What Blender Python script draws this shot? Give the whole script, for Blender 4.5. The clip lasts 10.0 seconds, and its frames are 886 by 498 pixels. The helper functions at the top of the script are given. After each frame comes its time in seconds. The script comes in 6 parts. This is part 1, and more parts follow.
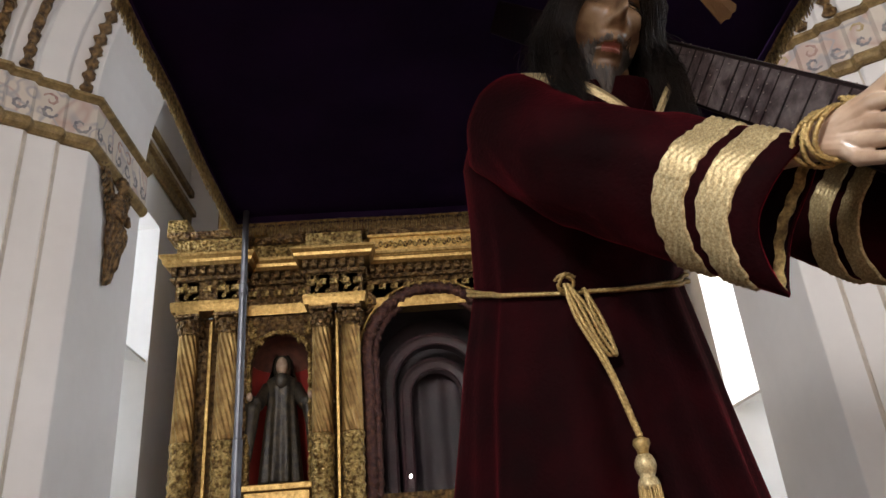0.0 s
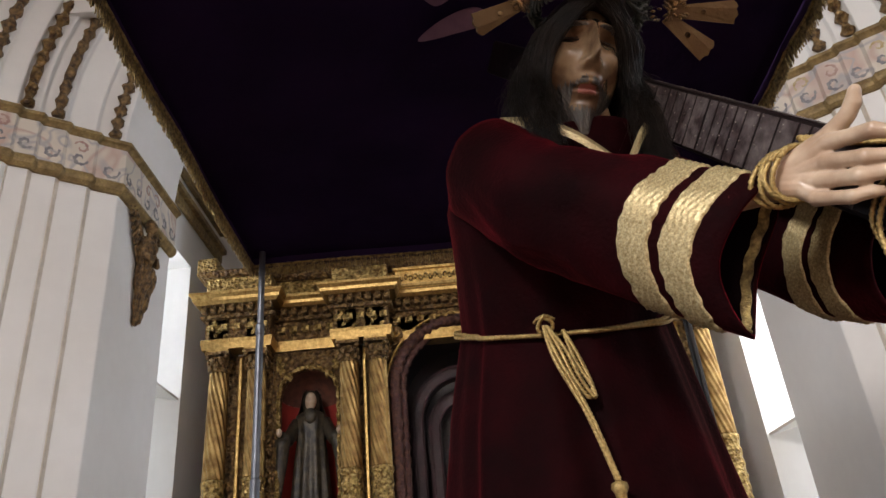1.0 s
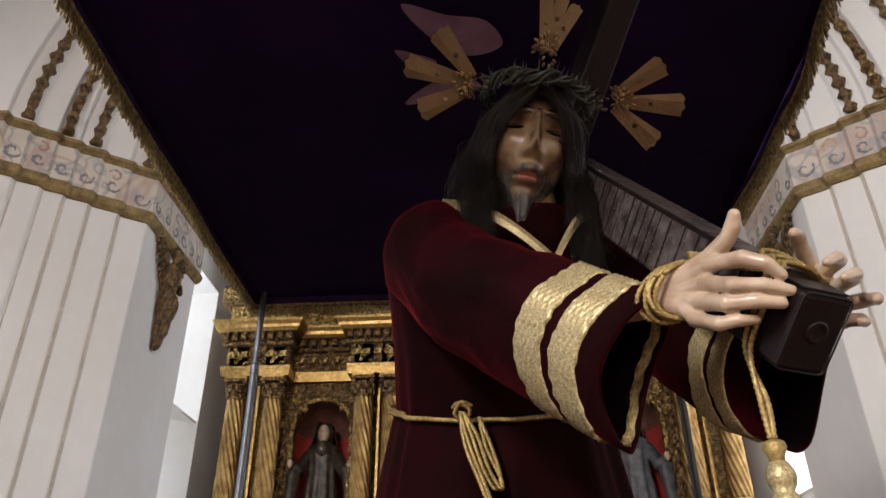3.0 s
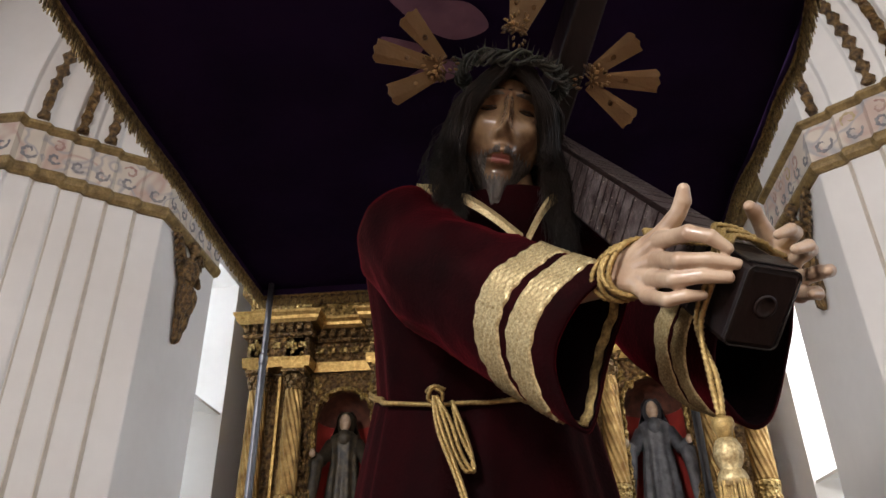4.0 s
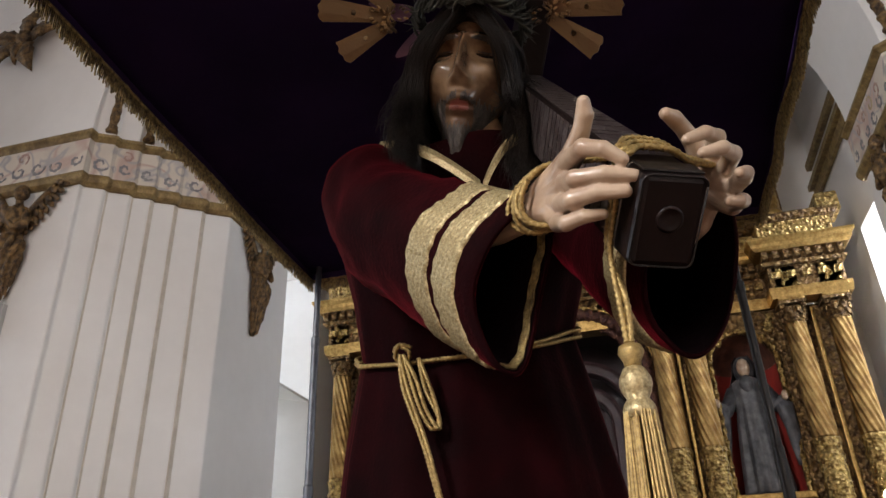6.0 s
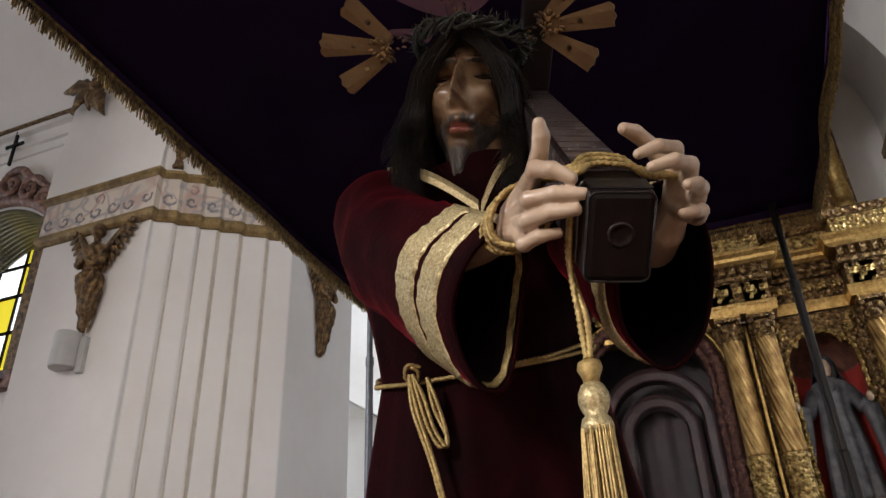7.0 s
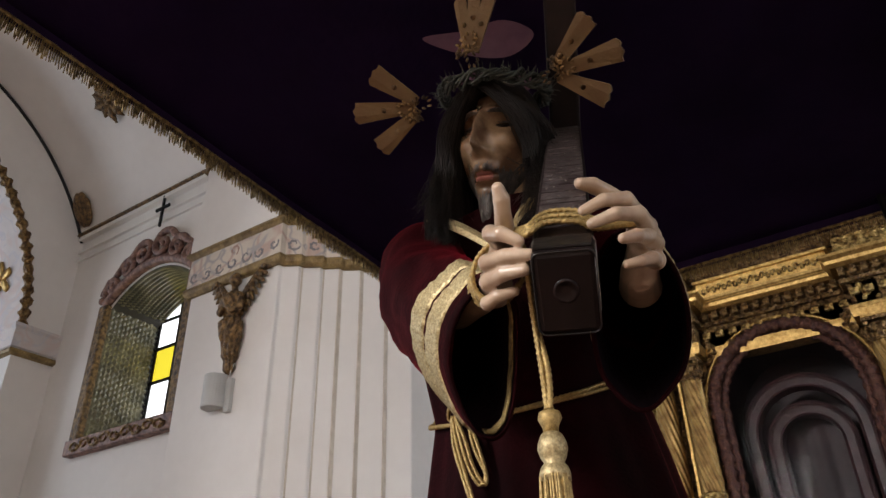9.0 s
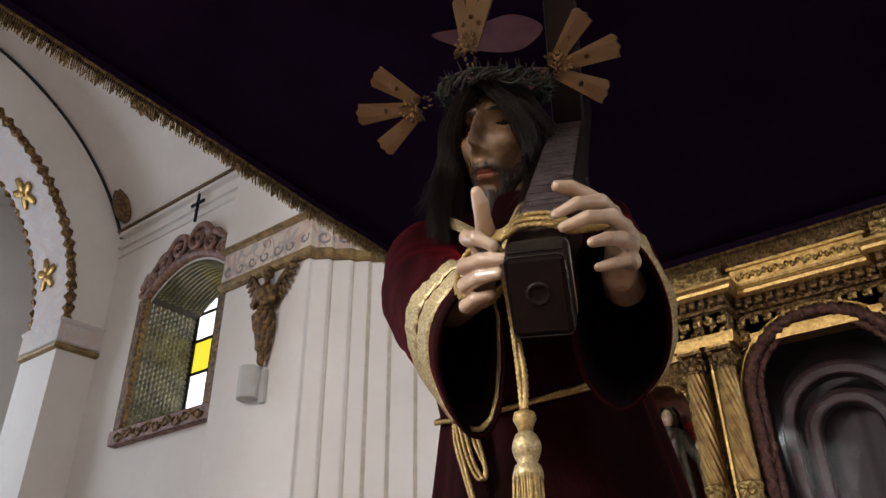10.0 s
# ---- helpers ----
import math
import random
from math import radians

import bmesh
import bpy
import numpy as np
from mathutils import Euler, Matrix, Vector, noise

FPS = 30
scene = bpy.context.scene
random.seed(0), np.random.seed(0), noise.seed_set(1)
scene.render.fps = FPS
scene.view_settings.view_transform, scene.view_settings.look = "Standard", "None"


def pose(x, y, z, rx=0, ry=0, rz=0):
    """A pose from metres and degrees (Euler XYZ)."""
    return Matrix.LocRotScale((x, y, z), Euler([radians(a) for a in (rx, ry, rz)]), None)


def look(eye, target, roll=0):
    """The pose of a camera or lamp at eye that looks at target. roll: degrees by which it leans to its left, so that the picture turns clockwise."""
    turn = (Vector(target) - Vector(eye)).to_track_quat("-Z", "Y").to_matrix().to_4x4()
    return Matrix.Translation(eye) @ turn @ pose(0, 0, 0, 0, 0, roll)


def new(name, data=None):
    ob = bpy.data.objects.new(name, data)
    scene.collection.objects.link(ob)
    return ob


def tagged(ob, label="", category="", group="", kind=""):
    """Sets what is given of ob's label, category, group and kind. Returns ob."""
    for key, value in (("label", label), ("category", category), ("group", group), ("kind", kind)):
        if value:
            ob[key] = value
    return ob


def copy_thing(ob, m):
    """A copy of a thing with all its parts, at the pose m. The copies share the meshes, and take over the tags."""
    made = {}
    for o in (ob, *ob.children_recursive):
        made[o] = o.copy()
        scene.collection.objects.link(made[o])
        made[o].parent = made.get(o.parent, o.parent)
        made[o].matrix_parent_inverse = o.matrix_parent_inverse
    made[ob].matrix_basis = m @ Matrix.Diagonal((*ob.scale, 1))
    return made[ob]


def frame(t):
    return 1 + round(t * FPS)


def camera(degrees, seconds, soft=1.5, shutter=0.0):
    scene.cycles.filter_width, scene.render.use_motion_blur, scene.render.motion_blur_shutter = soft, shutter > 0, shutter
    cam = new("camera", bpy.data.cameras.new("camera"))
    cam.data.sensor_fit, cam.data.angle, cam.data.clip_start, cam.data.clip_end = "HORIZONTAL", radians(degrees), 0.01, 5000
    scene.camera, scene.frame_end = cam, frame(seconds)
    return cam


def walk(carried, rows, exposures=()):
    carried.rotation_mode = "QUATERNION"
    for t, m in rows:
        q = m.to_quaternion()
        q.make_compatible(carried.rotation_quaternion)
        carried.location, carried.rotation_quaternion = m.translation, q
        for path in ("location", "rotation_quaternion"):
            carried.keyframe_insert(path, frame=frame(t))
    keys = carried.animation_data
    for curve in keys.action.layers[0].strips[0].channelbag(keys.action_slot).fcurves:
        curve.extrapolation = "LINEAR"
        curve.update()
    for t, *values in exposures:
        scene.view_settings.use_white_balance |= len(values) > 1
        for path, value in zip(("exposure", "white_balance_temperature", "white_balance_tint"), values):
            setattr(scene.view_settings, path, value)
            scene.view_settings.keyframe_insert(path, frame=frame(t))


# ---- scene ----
cam = camera(62.4, 10.0)
# the plan below is drawn in units of this many metres
UNIT = 0.84
PATH = [
    (0, (0.032, 0.004, 1.49), (0.139, 1.82, 2.32), -4.9),
    (0.5, (0.09, -0.013, 1.496), (0.167, 1.788, 2.363), -5.7),
    (1, (0.142, -0.028, 1.502), (0.158, 1.754, 2.409), -5.3),
    (1.5, (0.188, -0.052, 1.502), (0.139, 1.709, 2.449), -4.2),
    (2, (0.247, -0.067, 1.509), (0.153, 1.674, 2.489), -2.9),
    (2.5, (0.31, -0.091, 1.546), (0.189, 1.648, 2.527), -1.6),
    (3, (0.38, -0.095, 1.568), (0.277, 1.643, 2.551), -0.4),
    (4.5, (0.544, -0.053, 1.558), (0.309, 1.699, 2.493), -1.3),
    (5, (0.605, -0.017, 1.554), (0.317, 1.736, 2.472), -1.8),
    (5.5, (0.663, 0.018, 1.542), (0.31, 1.764, 2.452), -2.1),
    (7, (0.874, 0.049, 1.529), (0.251, 1.693, 2.481), -2.3),
    (7.5, (0.92, 0.043, 1.528), (0.217, 1.644, 2.499), -2.6),
    (8, (0.983, 0.048, 1.529), (0.209, 1.604, 2.519), -2.2),
    (8.5, (1.053, 0.057, 1.538), (0.203, 1.566, 2.538), -2.3),
    (9, (1.114, 0.058, 1.537), (0.169, 1.508, 2.539), -1.6),
    (9.5, (1.154, 0.058, 1.539), (0.148, 1.475, 2.528), -0.8),
    (10, (1.195, 0.078, 1.543), (0.157, 1.482, 2.519), -0.9),
]
walk(cam, [(t, look(Vector(eye) * UNIT, Vector(target) * UNIT, roll)) for t, eye, target, roll in PATH],
     [(0, 0.22), (3, 0.28), (4.5, 0.22), (5.5, 0.10), (7.5, -0.02), (10, 0.24)])

# ---- world and lights ----
world = bpy.data.worlds.new("sky")
scene.world = world
world.use_nodes = True
wn = world.node_tree
sky = wn.nodes.new("ShaderNodeTexSky")
sky.sky_type, sky.sun_disc, sky.sun_elevation, sky.sun_rotation = "NISHITA", False, radians(50), radians(120)
wn.links.new(sky.outputs[0], wn.nodes["Background"].inputs[0])
wn.nodes["Background"].inputs[1].default_value = 0.1


def area(name, place, target, w, h, watts, colour):
    data = bpy.data.lights.new(name, "AREA")
    data.shape, data.size, data.size_y, data.energy, data.color = "RECTANGLE", w * UNIT, h * UNIT, watts * UNIT * UNIT, colour
    ob = new(name, data)
    ob.matrix_world = look(Vector(place) * UNIT, Vector(target) * UNIT)
    return ob


WARM, COOL = (0.98, 0.965, 0.985), (0.77, 0.86, 1.0)
# added area lamps in the unseen nave behind the camera, with no windows built
area("nave_added_light_left", (-3.35, -5.0, 5.2), (0.2, -4.6, 3.0), 1.6, 2.4, 1000, WARM)
area("nave_added_light_right", (3.9, -5.0, 5.2), (0.2, -4.6, 3.0), 1.6, 2.4, 70, COOL)
area("nave_end_added_light", (-2.6, -9.85, 5.2), (0.0, 0, 4.4), 1.6, 3.0, 130, WARM)
# side chapels beyond the transept arches; the unseen right one adds fill light
area("chapel_light_left", (-9.9, 1.0, 4.2), (-6.8, 1.2, 3.6), 3.0, 3.0, 120, COOL)
area("chapel_fill_light_right", (10.4, 1.0, 4.2), (7.4, 1.2, 3.6), 3.0, 3.0, 90, COOL)
# the chancel's two windows and the small one of the transept
area("chancel_window_light_left", (-3.25, 6.2, 4.4), (-2.0, 6.1, 3.9), 0.7, 1.2, 36, COOL)
area("chancel_window_light_right", (3.8, 6.2, 3.9), (2.4, 6.1, 3.4), 0.7, 1.8, 90, COOL)
area("transept_window_light", (-5.25, 5.0, 4.5), (-5.25, 3.6, 4.0), 1.0, 1.4, 12, COOL)

# ---- helpers ----
TAU = 2 * math.pi
AX = 0.28


def part(name, bm, material, parent=None, label="", smooth=False, bevel=0.0):
    bmesh.ops.recalc_face_normals(bm, faces=bm.faces)
    me = bpy.data.meshes.new(name)
    bm.to_mesh(me)
    bm.free()
    for m in material if isinstance(material, (list, tuple)) else [material]:
        me.materials.append(m)
    if smooth:
        me.polygons.foreach_set("use_smooth", [True] * len(me.polygons))
    ob = new(name, me)
    if parent is not None:
        ob.parent = parent
    if bevel:
        mod = ob.modifiers.new("edge", "BEVEL")
        mod.width, mod.segments, mod.limit_method = bevel, 2, "ANGLE"
    if label:
        tagged(ob, label=label)
    return ob


def thing(name, label, category, place=(0, 0, 0), group="", kind=""):
    ob = new(name)
    ob.location = place
    ob.empty_display_size = 0.05
    return tagged(ob, label, category, group, kind)


def box(bm, x0, x1, y0, y1, z0, z1):
    vs = [bm.verts.new((x, y, z)) for z in (z0, z1) for y in (y0, y1) for x in (x0, x1)]
    for f in ((0, 1, 3, 2), (4, 6, 7, 5), (0, 4, 5, 1), (2, 3, 7, 6), (0, 2, 6, 4), (1, 5, 7, 3)):
        bm.faces.new([vs[i] for i in f])
    return vs


def loft(bm, rings, closed=True, caps=True, mat=0):
    rows = [[bm.verts.new(p) for p in r] for r in rings]
    n = len(rows[0])
    for a, b in zip(rows, rows[1:]):
        for i in range(n if closed else n - 1):
            f = bm.faces.new((a[i], a[(i + 1) % n], b[(i + 1) % n], b[i]))
            f.material_index = mat
    if caps and closed:
        for r in (rows[0], rows[-1]):
            bm.faces.new(r).material_index = mat
    return rows


def frames(pts):
    """Points with a steady pair of side vectors along a line."""
    pts = [Vector(p) for p in pts]
    out, side = [], None
    for i, p in enumerate(pts):
        d = (pts[min(i + 1, len(pts) - 1)] - pts[max(i - 1, 0)]).normalized()
        if side is None:
            side = d.orthogonal().normalized()
        side = (side - d * side.dot(d)).normalized()
        out.append((p, side, d.cross(side), d))
    return out


def tube(bm, pts, radii, seg=10, twist=0.0, ribs=0, depth=0.0, mat=0, flat=1.0):
    """A round bar along pts; ribs and twist carve it into a rope."""
    rings, run, last = [], 0.0, None
    if not isinstance(radii, (list, tuple)):
        radii = [radii] * len(pts)
    for (p, a, b, d), r in zip(frames(pts), radii):
        run += (p - last).length if last is not None else 0
        last = p
        ring = []
        for k in range(seg):
            th = TAU * k / seg
            rr = r * (1 + depth * math.cos(ribs * th + twist * run))
            ring.append(p + a * math.cos(th) * rr + b * math.sin(th) * rr * flat)
        rings.append(ring)
    return loft(bm, rings, mat=mat)


def lathe(bm, profile, at=(0, 0, 0), seg=20, ribs=0, depth=0.0, turns=0.0, mat=0):
    rings = []
    for r, z in profile:
        ring = []
        for k in range(seg):
            th = TAU * k / seg
            rr = r * (1 + depth * math.cos(ribs * (th + turns * z)))
            ring.append((at[0] + rr * math.cos(th), at[1] + rr * math.sin(th), at[2] + z))
        rings.append(ring)
    return loft(bm, rings, mat=mat)


def blob(bm, c, r, m=None, seg=12, rows=8, mat=0, dent=None):
    """An ellipsoid with radii r about c, turned by m; dent(dir) scales it."""
    rings = []
    for i in range(1, rows):
        ph = math.pi * i / rows
        ring = []
        for k in range(seg):
            th = TAU * k / seg
            n = Vector((math.sin(ph) * math.cos(th), math.sin(ph) * math.sin(th), math.cos(ph)))
            s = dent(n) if dent else 1.0
            p = Vector((n.x * r[0] * s, n.y * r[1] * s, n.z * r[2] * s))
            ring.append(Vector(c) + (m @ p if m is not None else p))
        rings.append(ring)
    return loft(bm, rings, mat=mat)


def offset(plan, d):
    """The plan line moved d to its right-hand side, with mitred corners."""
    out = []
    n = len(plan)
    for i, p in enumerate(plan):
        p = Vector(p)
        ns = []
        if i > 0:
            e = (p - Vector(plan[i - 1])).normalized()
            ns.append(Vector((e.y, -e.x)))
        if i < n - 1:
            e = (Vector(plan[i + 1]) - p).normalized()
            ns.append(Vector((e.y, -e.x)))
        if len(ns) == 1:
            out.append(p + ns[0] * d)
        else:
            s = ns[0] + ns[1]
            out.append(p + s * (2 * d / s.length_squared))
    return out


def moulding(bm, plan, profile, mat=0):
    """Profile of (outward, z) swept along a plan line."""
    cols = [offset(plan, d) for d, z in profile]
    rings = [[(cols[j][i].x, cols[j][i].y, profile[j][1]) for j in range(len(profile))] for i in range(len(plan))]
    return loft(bm, rings, closed=True, caps=True, mat=mat)


def prism(bm, plan, z0, z1):
    lo = [bm.verts.new((p[0], p[1], z0)) for p in plan]
    hi = [bm.verts.new((p[0], p[1], z1)) for p in plan]
    n = len(plan)
    bm.faces.new(lo), bm.faces.new(hi)
    for i in range(n):
        bm.faces.new((lo[i], lo[(i + 1) % n], hi[(i + 1) % n], hi[i]))


# ---- materials ----
def material(name, base, rough=0.6, metal=0.0, dark=None, scale=8.0, amount=0.5, bump=0.15, bump_scale=60.0, sheen=0.0, sheen_tint=None, detail=6.0, ramp=(0.35, 0.65), kind="noise", coat=0.0, dist=0.01, fine=0.0, stretch=None, spec=0.5):
    """Two scales of variation in colour, and relief, in metres."""
    m = bpy.data.materials.new(name)
    m.use_nodes = True
    nt = m.node_tree
    N, L = nt.nodes, nt.links
    b = N["Principled BSDF"]
    b.inputs["Roughness"].default_value, b.inputs["Metallic"].default_value = rough, metal
    b.inputs["Specular IOR Level"].default_value = spec
    b.inputs["Sheen Weight"].default_value, b.inputs["Coat Weight"].default_value = sheen, coat
    if sheen_tint:
        b.inputs["Sheen Tint"].default_value = (*sheen_tint, 1)
        b.inputs["Sheen Roughness"].default_value = 0.35
    co = N.new("ShaderNodeTexCoord").outputs["Object"]
    if stretch:
        mp = N.new("ShaderNodeMapping")
        mp.inputs["Scale"].default_value = stretch
        L.new(co, mp.inputs[0])
        co = mp.outputs[0]
    no = N.new("ShaderNodeTexNoise")
    no.inputs["Scale"].default_value, no.inputs["Detail"].default_value = scale, detail
    L.new(co, no.inputs["Vector"])
    cr = N.new("ShaderNodeValToRGB")
    cr.color_ramp.elements[0].position, cr.color_ramp.elements[1].position = ramp
    d = dark or tuple(c * 0.8 for c in base)
    cr.color_ramp.elements[0].color = (*[x * amount + y * (1 - amount) for x, y in zip(d, base)], 1)
    cr.color_ramp.elements[1].color = (*base, 1)
    L.new(no.outputs["Fac"], cr.inputs[0])
    out = cr.outputs[0]
    if fine:
        n2 = N.new("ShaderNodeTexNoise")
        n2.inputs["Scale"].default_value, n2.inputs["Detail"].default_value = bump_scale * 0.7, 3
        L.new(co, n2.inputs["Vector"])
        mr = N.new("ShaderNodeMapRange")
        mr.inputs[1].default_value, mr.inputs[2].default_value = 0.3, 0.7
        mr.inputs[3].default_value, mr.inputs[4].default_value = 1 - fine, 1 + fine * 0.4
        L.new(n2.outputs["Fac"], mr.inputs[0])
        mx = N.new("ShaderNodeMix")
        mx.data_type, mx.blend_type = "RGBA", "MULTIPLY"
        mx.inputs["Factor"].default_value = 1
        L.new(out, mx.inputs["A"]), L.new(mr.outputs[0], mx.inputs["B"])
        out = mx.outputs["Result"]
    L.new(out, b.inputs["Base Color"])
    if kind == "voronoi":
        bt = N.new("ShaderNodeTexVoronoi")
        bt.inputs["Scale"].default_value = bump_scale
        hout = bt.outputs["Distance"]
    else:
        bt = N.new("ShaderNodeTexNoise")
        bt.inputs["Scale"].default_value, bt.inputs["Detail"].default_value = bump_scale, 4
        hout = bt.outputs["Fac"]
    L.new(co, bt.inputs["Vector"])
    bp = N.new("ShaderNodeBump")
    bp.inputs["Strength"].default_value, bp.inputs["Distance"].default_value = bump, dist
    L.new(hout, bp.inputs["Height"])
    L.new(bp.outputs[0], b.inputs["Normal"])
    return m


def scrolls(name, ground, inks, scale, edges=(0.44, 0.5)):
    """Painted scrollwork: bands of distorted waves in several inks over a plaster ground."""
    m = material(name, ground, 0.6, 0, tuple(c * 0.82 for c in ground), 3.0, 0.8, 0.12, 70)
    nt = m.node_tree
    N, L = nt.nodes, nt.links
    b = N["Principled BSDF"]
    out = b.inputs["Base Color"].links[0].from_socket
    co = N.new("ShaderNodeTexCoord").outputs["Object"]
    for k, (ink, s) in enumerate(inks):
        no = N.new("ShaderNodeTexNoise")
        no.inputs["Scale"].default_value, no.inputs["Detail"].default_value, no.inputs["Distortion"].default_value = scale * s, 0.6, 1.8
        mp = N.new("ShaderNodeMapping")
        mp.inputs["Location"].default_value = (3.1 * k, 1.7 * k, 0.6 * k)
        L.new(co, mp.inputs[0]), L.new(mp.outputs[0], no.inputs["Vector"])
        cr = N.new("ShaderNodeValToRGB")
        e = cr.color_ramp.elements
        e[0].position, e[0].color = edges[0], (0, 0, 0, 1)
        e[1].position, e[1].color = edges[1], (1, 1, 1, 1)
        x = e.new(edges[1] + 0.03)
        x.color = (0.75, 0.75, 0.75, 1)
        x = e.new(edges[1] + 0.07)
        x.color = (0, 0, 0, 1)
        L.new(no.outputs["Fac"], cr.inputs[0])
        mx = N.new("ShaderNodeMix")
        mx.data_type = "RGBA"
        mx.inputs["B"].default_value = (*ink, 1)
        L.new(cr.outputs[0], mx.inputs["Factor"]), L.new(out, mx.inputs["A"])
        out = mx.outputs["Result"]
    L.new(out, b.inputs["Base Color"])
    return m


def glow(name, colour, strength):
    m = bpy.data.materials.new(name)
    m.use_nodes = True
    b = m.node_tree.nodes["Principled BSDF"]
    b.inputs["Base Color"].default_value = (*colour, 1)
    b.inputs["Emission Color"].default_value = (*colour, 1)
    b.inputs["Emission Strength"].default_value = strength
    return m


def glass(name, colour=(1, 1, 1), rough=0.02):
    m = bpy.data.materials.new(name)
    m.use_nodes = True
    b = m.node_tree.nodes["Principled BSDF"]
    b.inputs["Base Color"].default_value = (*colour, 1)
    b.inputs["Roughness"].default_value, b.inputs["Transmission Weight"].default_value, b.inputs["IOR"].default_value = rough, 1.0, 1.14
    return m


PLASTER = material("white plaster", (0.80, 0.77, 0.73), 0.7, 0, (0.72, 0.68, 0.63), 0.9, 0.8, 0.10, 14, fine=0.02, dist=0.008)
TAN = material("tan painted fillet", (0.68, 0.60, 0.50), 0.7, 0, (0.56, 0.48, 0.38), 5, 0.8, 0.15, 40, fine=0.1)
OCHRE = material("ochre gilt moulding", (0.36, 0.25, 0.10), 0.55, 0.25, (0.16, 0.10, 0.04), 14, 0.9, 0.3, 90, fine=0.25)
FRIEZE = scrolls("painted frieze", (0.68, 0.60, 0.50), (((0.50, 0.36, 0.30), 0.5), ((0.40, 0.37, 0.36), 0.9)), 3.4, (0.42, 0.49))
INK_GREY = material("blue-grey scroll paint", (0.17, 0.165, 0.18), 0.65, 0, (0.30, 0.28, 0.27), 25, 0.9, 0.1, 80)
INK_ROSE = material("rose scroll paint", (0.36, 0.21, 0.18), 0.65, 0, (0.46, 0.33, 0.27), 25, 0.9, 0.1, 80)
INK_OCHRE = material("ochre scroll paint", (0.40, 0.29, 0.13), 0.65, 0, (0.52, 0.42, 0.26), 25, 0.9, 0.1, 80)
SOFFIT = scrolls("painted soffit", (0.66, 0.60, 0.57), (((0.54, 0.51, 0.52), 1.0), ((0.60, 0.50, 0.46), 0.6)), 3.2)
GOLD = material("gold leaf", (0.60, 0.40, 0.14), 0.36, 0.9, (0.26, 0.14, 0.04), 30, 0.8, 0.2, 110, fine=0.25, ramp=(0.32, 0.66))
GOLD_LIT = material("gold leaf brightened as if lit", (0.86, 0.58, 0.20), 0.30, 0.9, (0.45, 0.25, 0.07), 26, 0.8, 0.3, 90, fine=0.2)
SHAFTGOLD = material("worn gold of the shafts", (0.42, 0.27, 0.10), 0.34, 0.9, (0.17, 0.09, 0.03), 9, 0.9, 0.12, 140, fine=0.2)
BEADS = material("wine red and gilt beading", (0.15, 0.065, 0.04), 0.4, 0.4, (0.07, 0.025, 0.025), 26, 1.0, 0.7, 60, fine=0.5, dist=0.02)
GOLD_CARVED = material("carved gold leaf", (0.64, 0.45, 0.17), 0.40, 0.8, (0.16, 0.085, 0.025), 24, 0.95, 0.9, 34, kind="voronoi", fine=0.35, ramp=(0.36, 0.58), dist=0.025)
GOLD_DARK = material("tarnished carved gilding", (0.34, 0.21, 0.08), 0.45, 0.6, (0.09, 0.045, 0.02), 22, 1.0, 0.9, 28, kind="voronoi", fine=0.4, dist=0.025)
PATINA = material("worn gilt wood", (0.30, 0.18, 0.07), 0.5, 0.35, (0.06, 0.035, 0.02), 22, 1.0, 0.8, 40, fine=0.5, dist=0.02)
ROPEGOLD = material("gold cord", (0.54, 0.38, 0.14), 0.42, 0.5, (0.24, 0.15, 0.05), 160, 0.8, 0.5, 900, fine=0.3, dist=0.001)
BRAID = material("woven gold braid", (0.64, 0.52, 0.28), 0.40, 0.45, (0.34, 0.24, 0.10), 240, 0.9, 0.5, 500, fine=0.35, dist=0.001)
FRINGE = material("gold bullion fringe", (0.55, 0.40, 0.16), 0.4, 0.65, (0.12, 0.075, 0.03), 60, 0.9, 0.5, 300, fine=0.4)
VELVET = material("crimson velvet", (0.016, 0.0003, 0.0012), 0.8, 0, (0.004, 0.00012, 0.0004), 7, 0.9, 0.35, 130, sheen=0.19, sheen_tint=(0.9, 0.03, 0.07), dist=0.004, fine=0.2, spec=0.06)
LINING = material("black sleeve lining", (0.007, 0.002, 0.003), 0.9, 0, (0.004, 0.001, 0.002), 20, 0.5, 0.2, 100, spec=0.08)
PURPLE = material("dark purple velvet", (0.034, 0.017, 0.058), 0.9, 0, (0.021, 0.010, 0.036), 2.5, 0.8, 0.35, 9, sheen=0.10, sheen_tint=(0.25, 0.08, 0.6), dist=0.03, spec=0.06)
MAUVE = material("mauve silk applique", (0.24, 0.13, 0.20), 0.6, 0, (0.14, 0.07, 0.13), 9, 0.7, 0.2, 60)
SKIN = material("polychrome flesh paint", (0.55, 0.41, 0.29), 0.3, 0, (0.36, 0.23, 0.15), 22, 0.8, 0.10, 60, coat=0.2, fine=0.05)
# darker and more mottled than the flesh of the hands
FACE = material("darker mottled flesh paint", (0.34, 0.22, 0.125), 0.26, 0, (0.11, 0.055, 0.03), 16, 0.9, 0.10, 70, coat=0.4, fine=0.08, ramp=(0.36, 0.58))
LIPS = material("painted lips", (0.30, 0.10, 0.075), 0.3, 0, (0.16, 0.05, 0.04), 40, 0.8, 0.1, 80)
BEARD = material("carved beard paint", (0.095, 0.075, 0.058), 0.42, 0, (0.022, 0.015, 0.012), 70, 1.0, 1.0, 150, dist=0.008, stretch=(1, 1, 0.2))
EYE = material("painted eye", (0.03, 0.02, 0.016), 0.15, coat=0.6)
HAIR = material("black hair", (0.018, 0.011, 0.007), 0.36, 0, (0.004, 0.0028, 0.002), 14, 0.9, 0.4, 500, dist=0.001, spec=0.34)
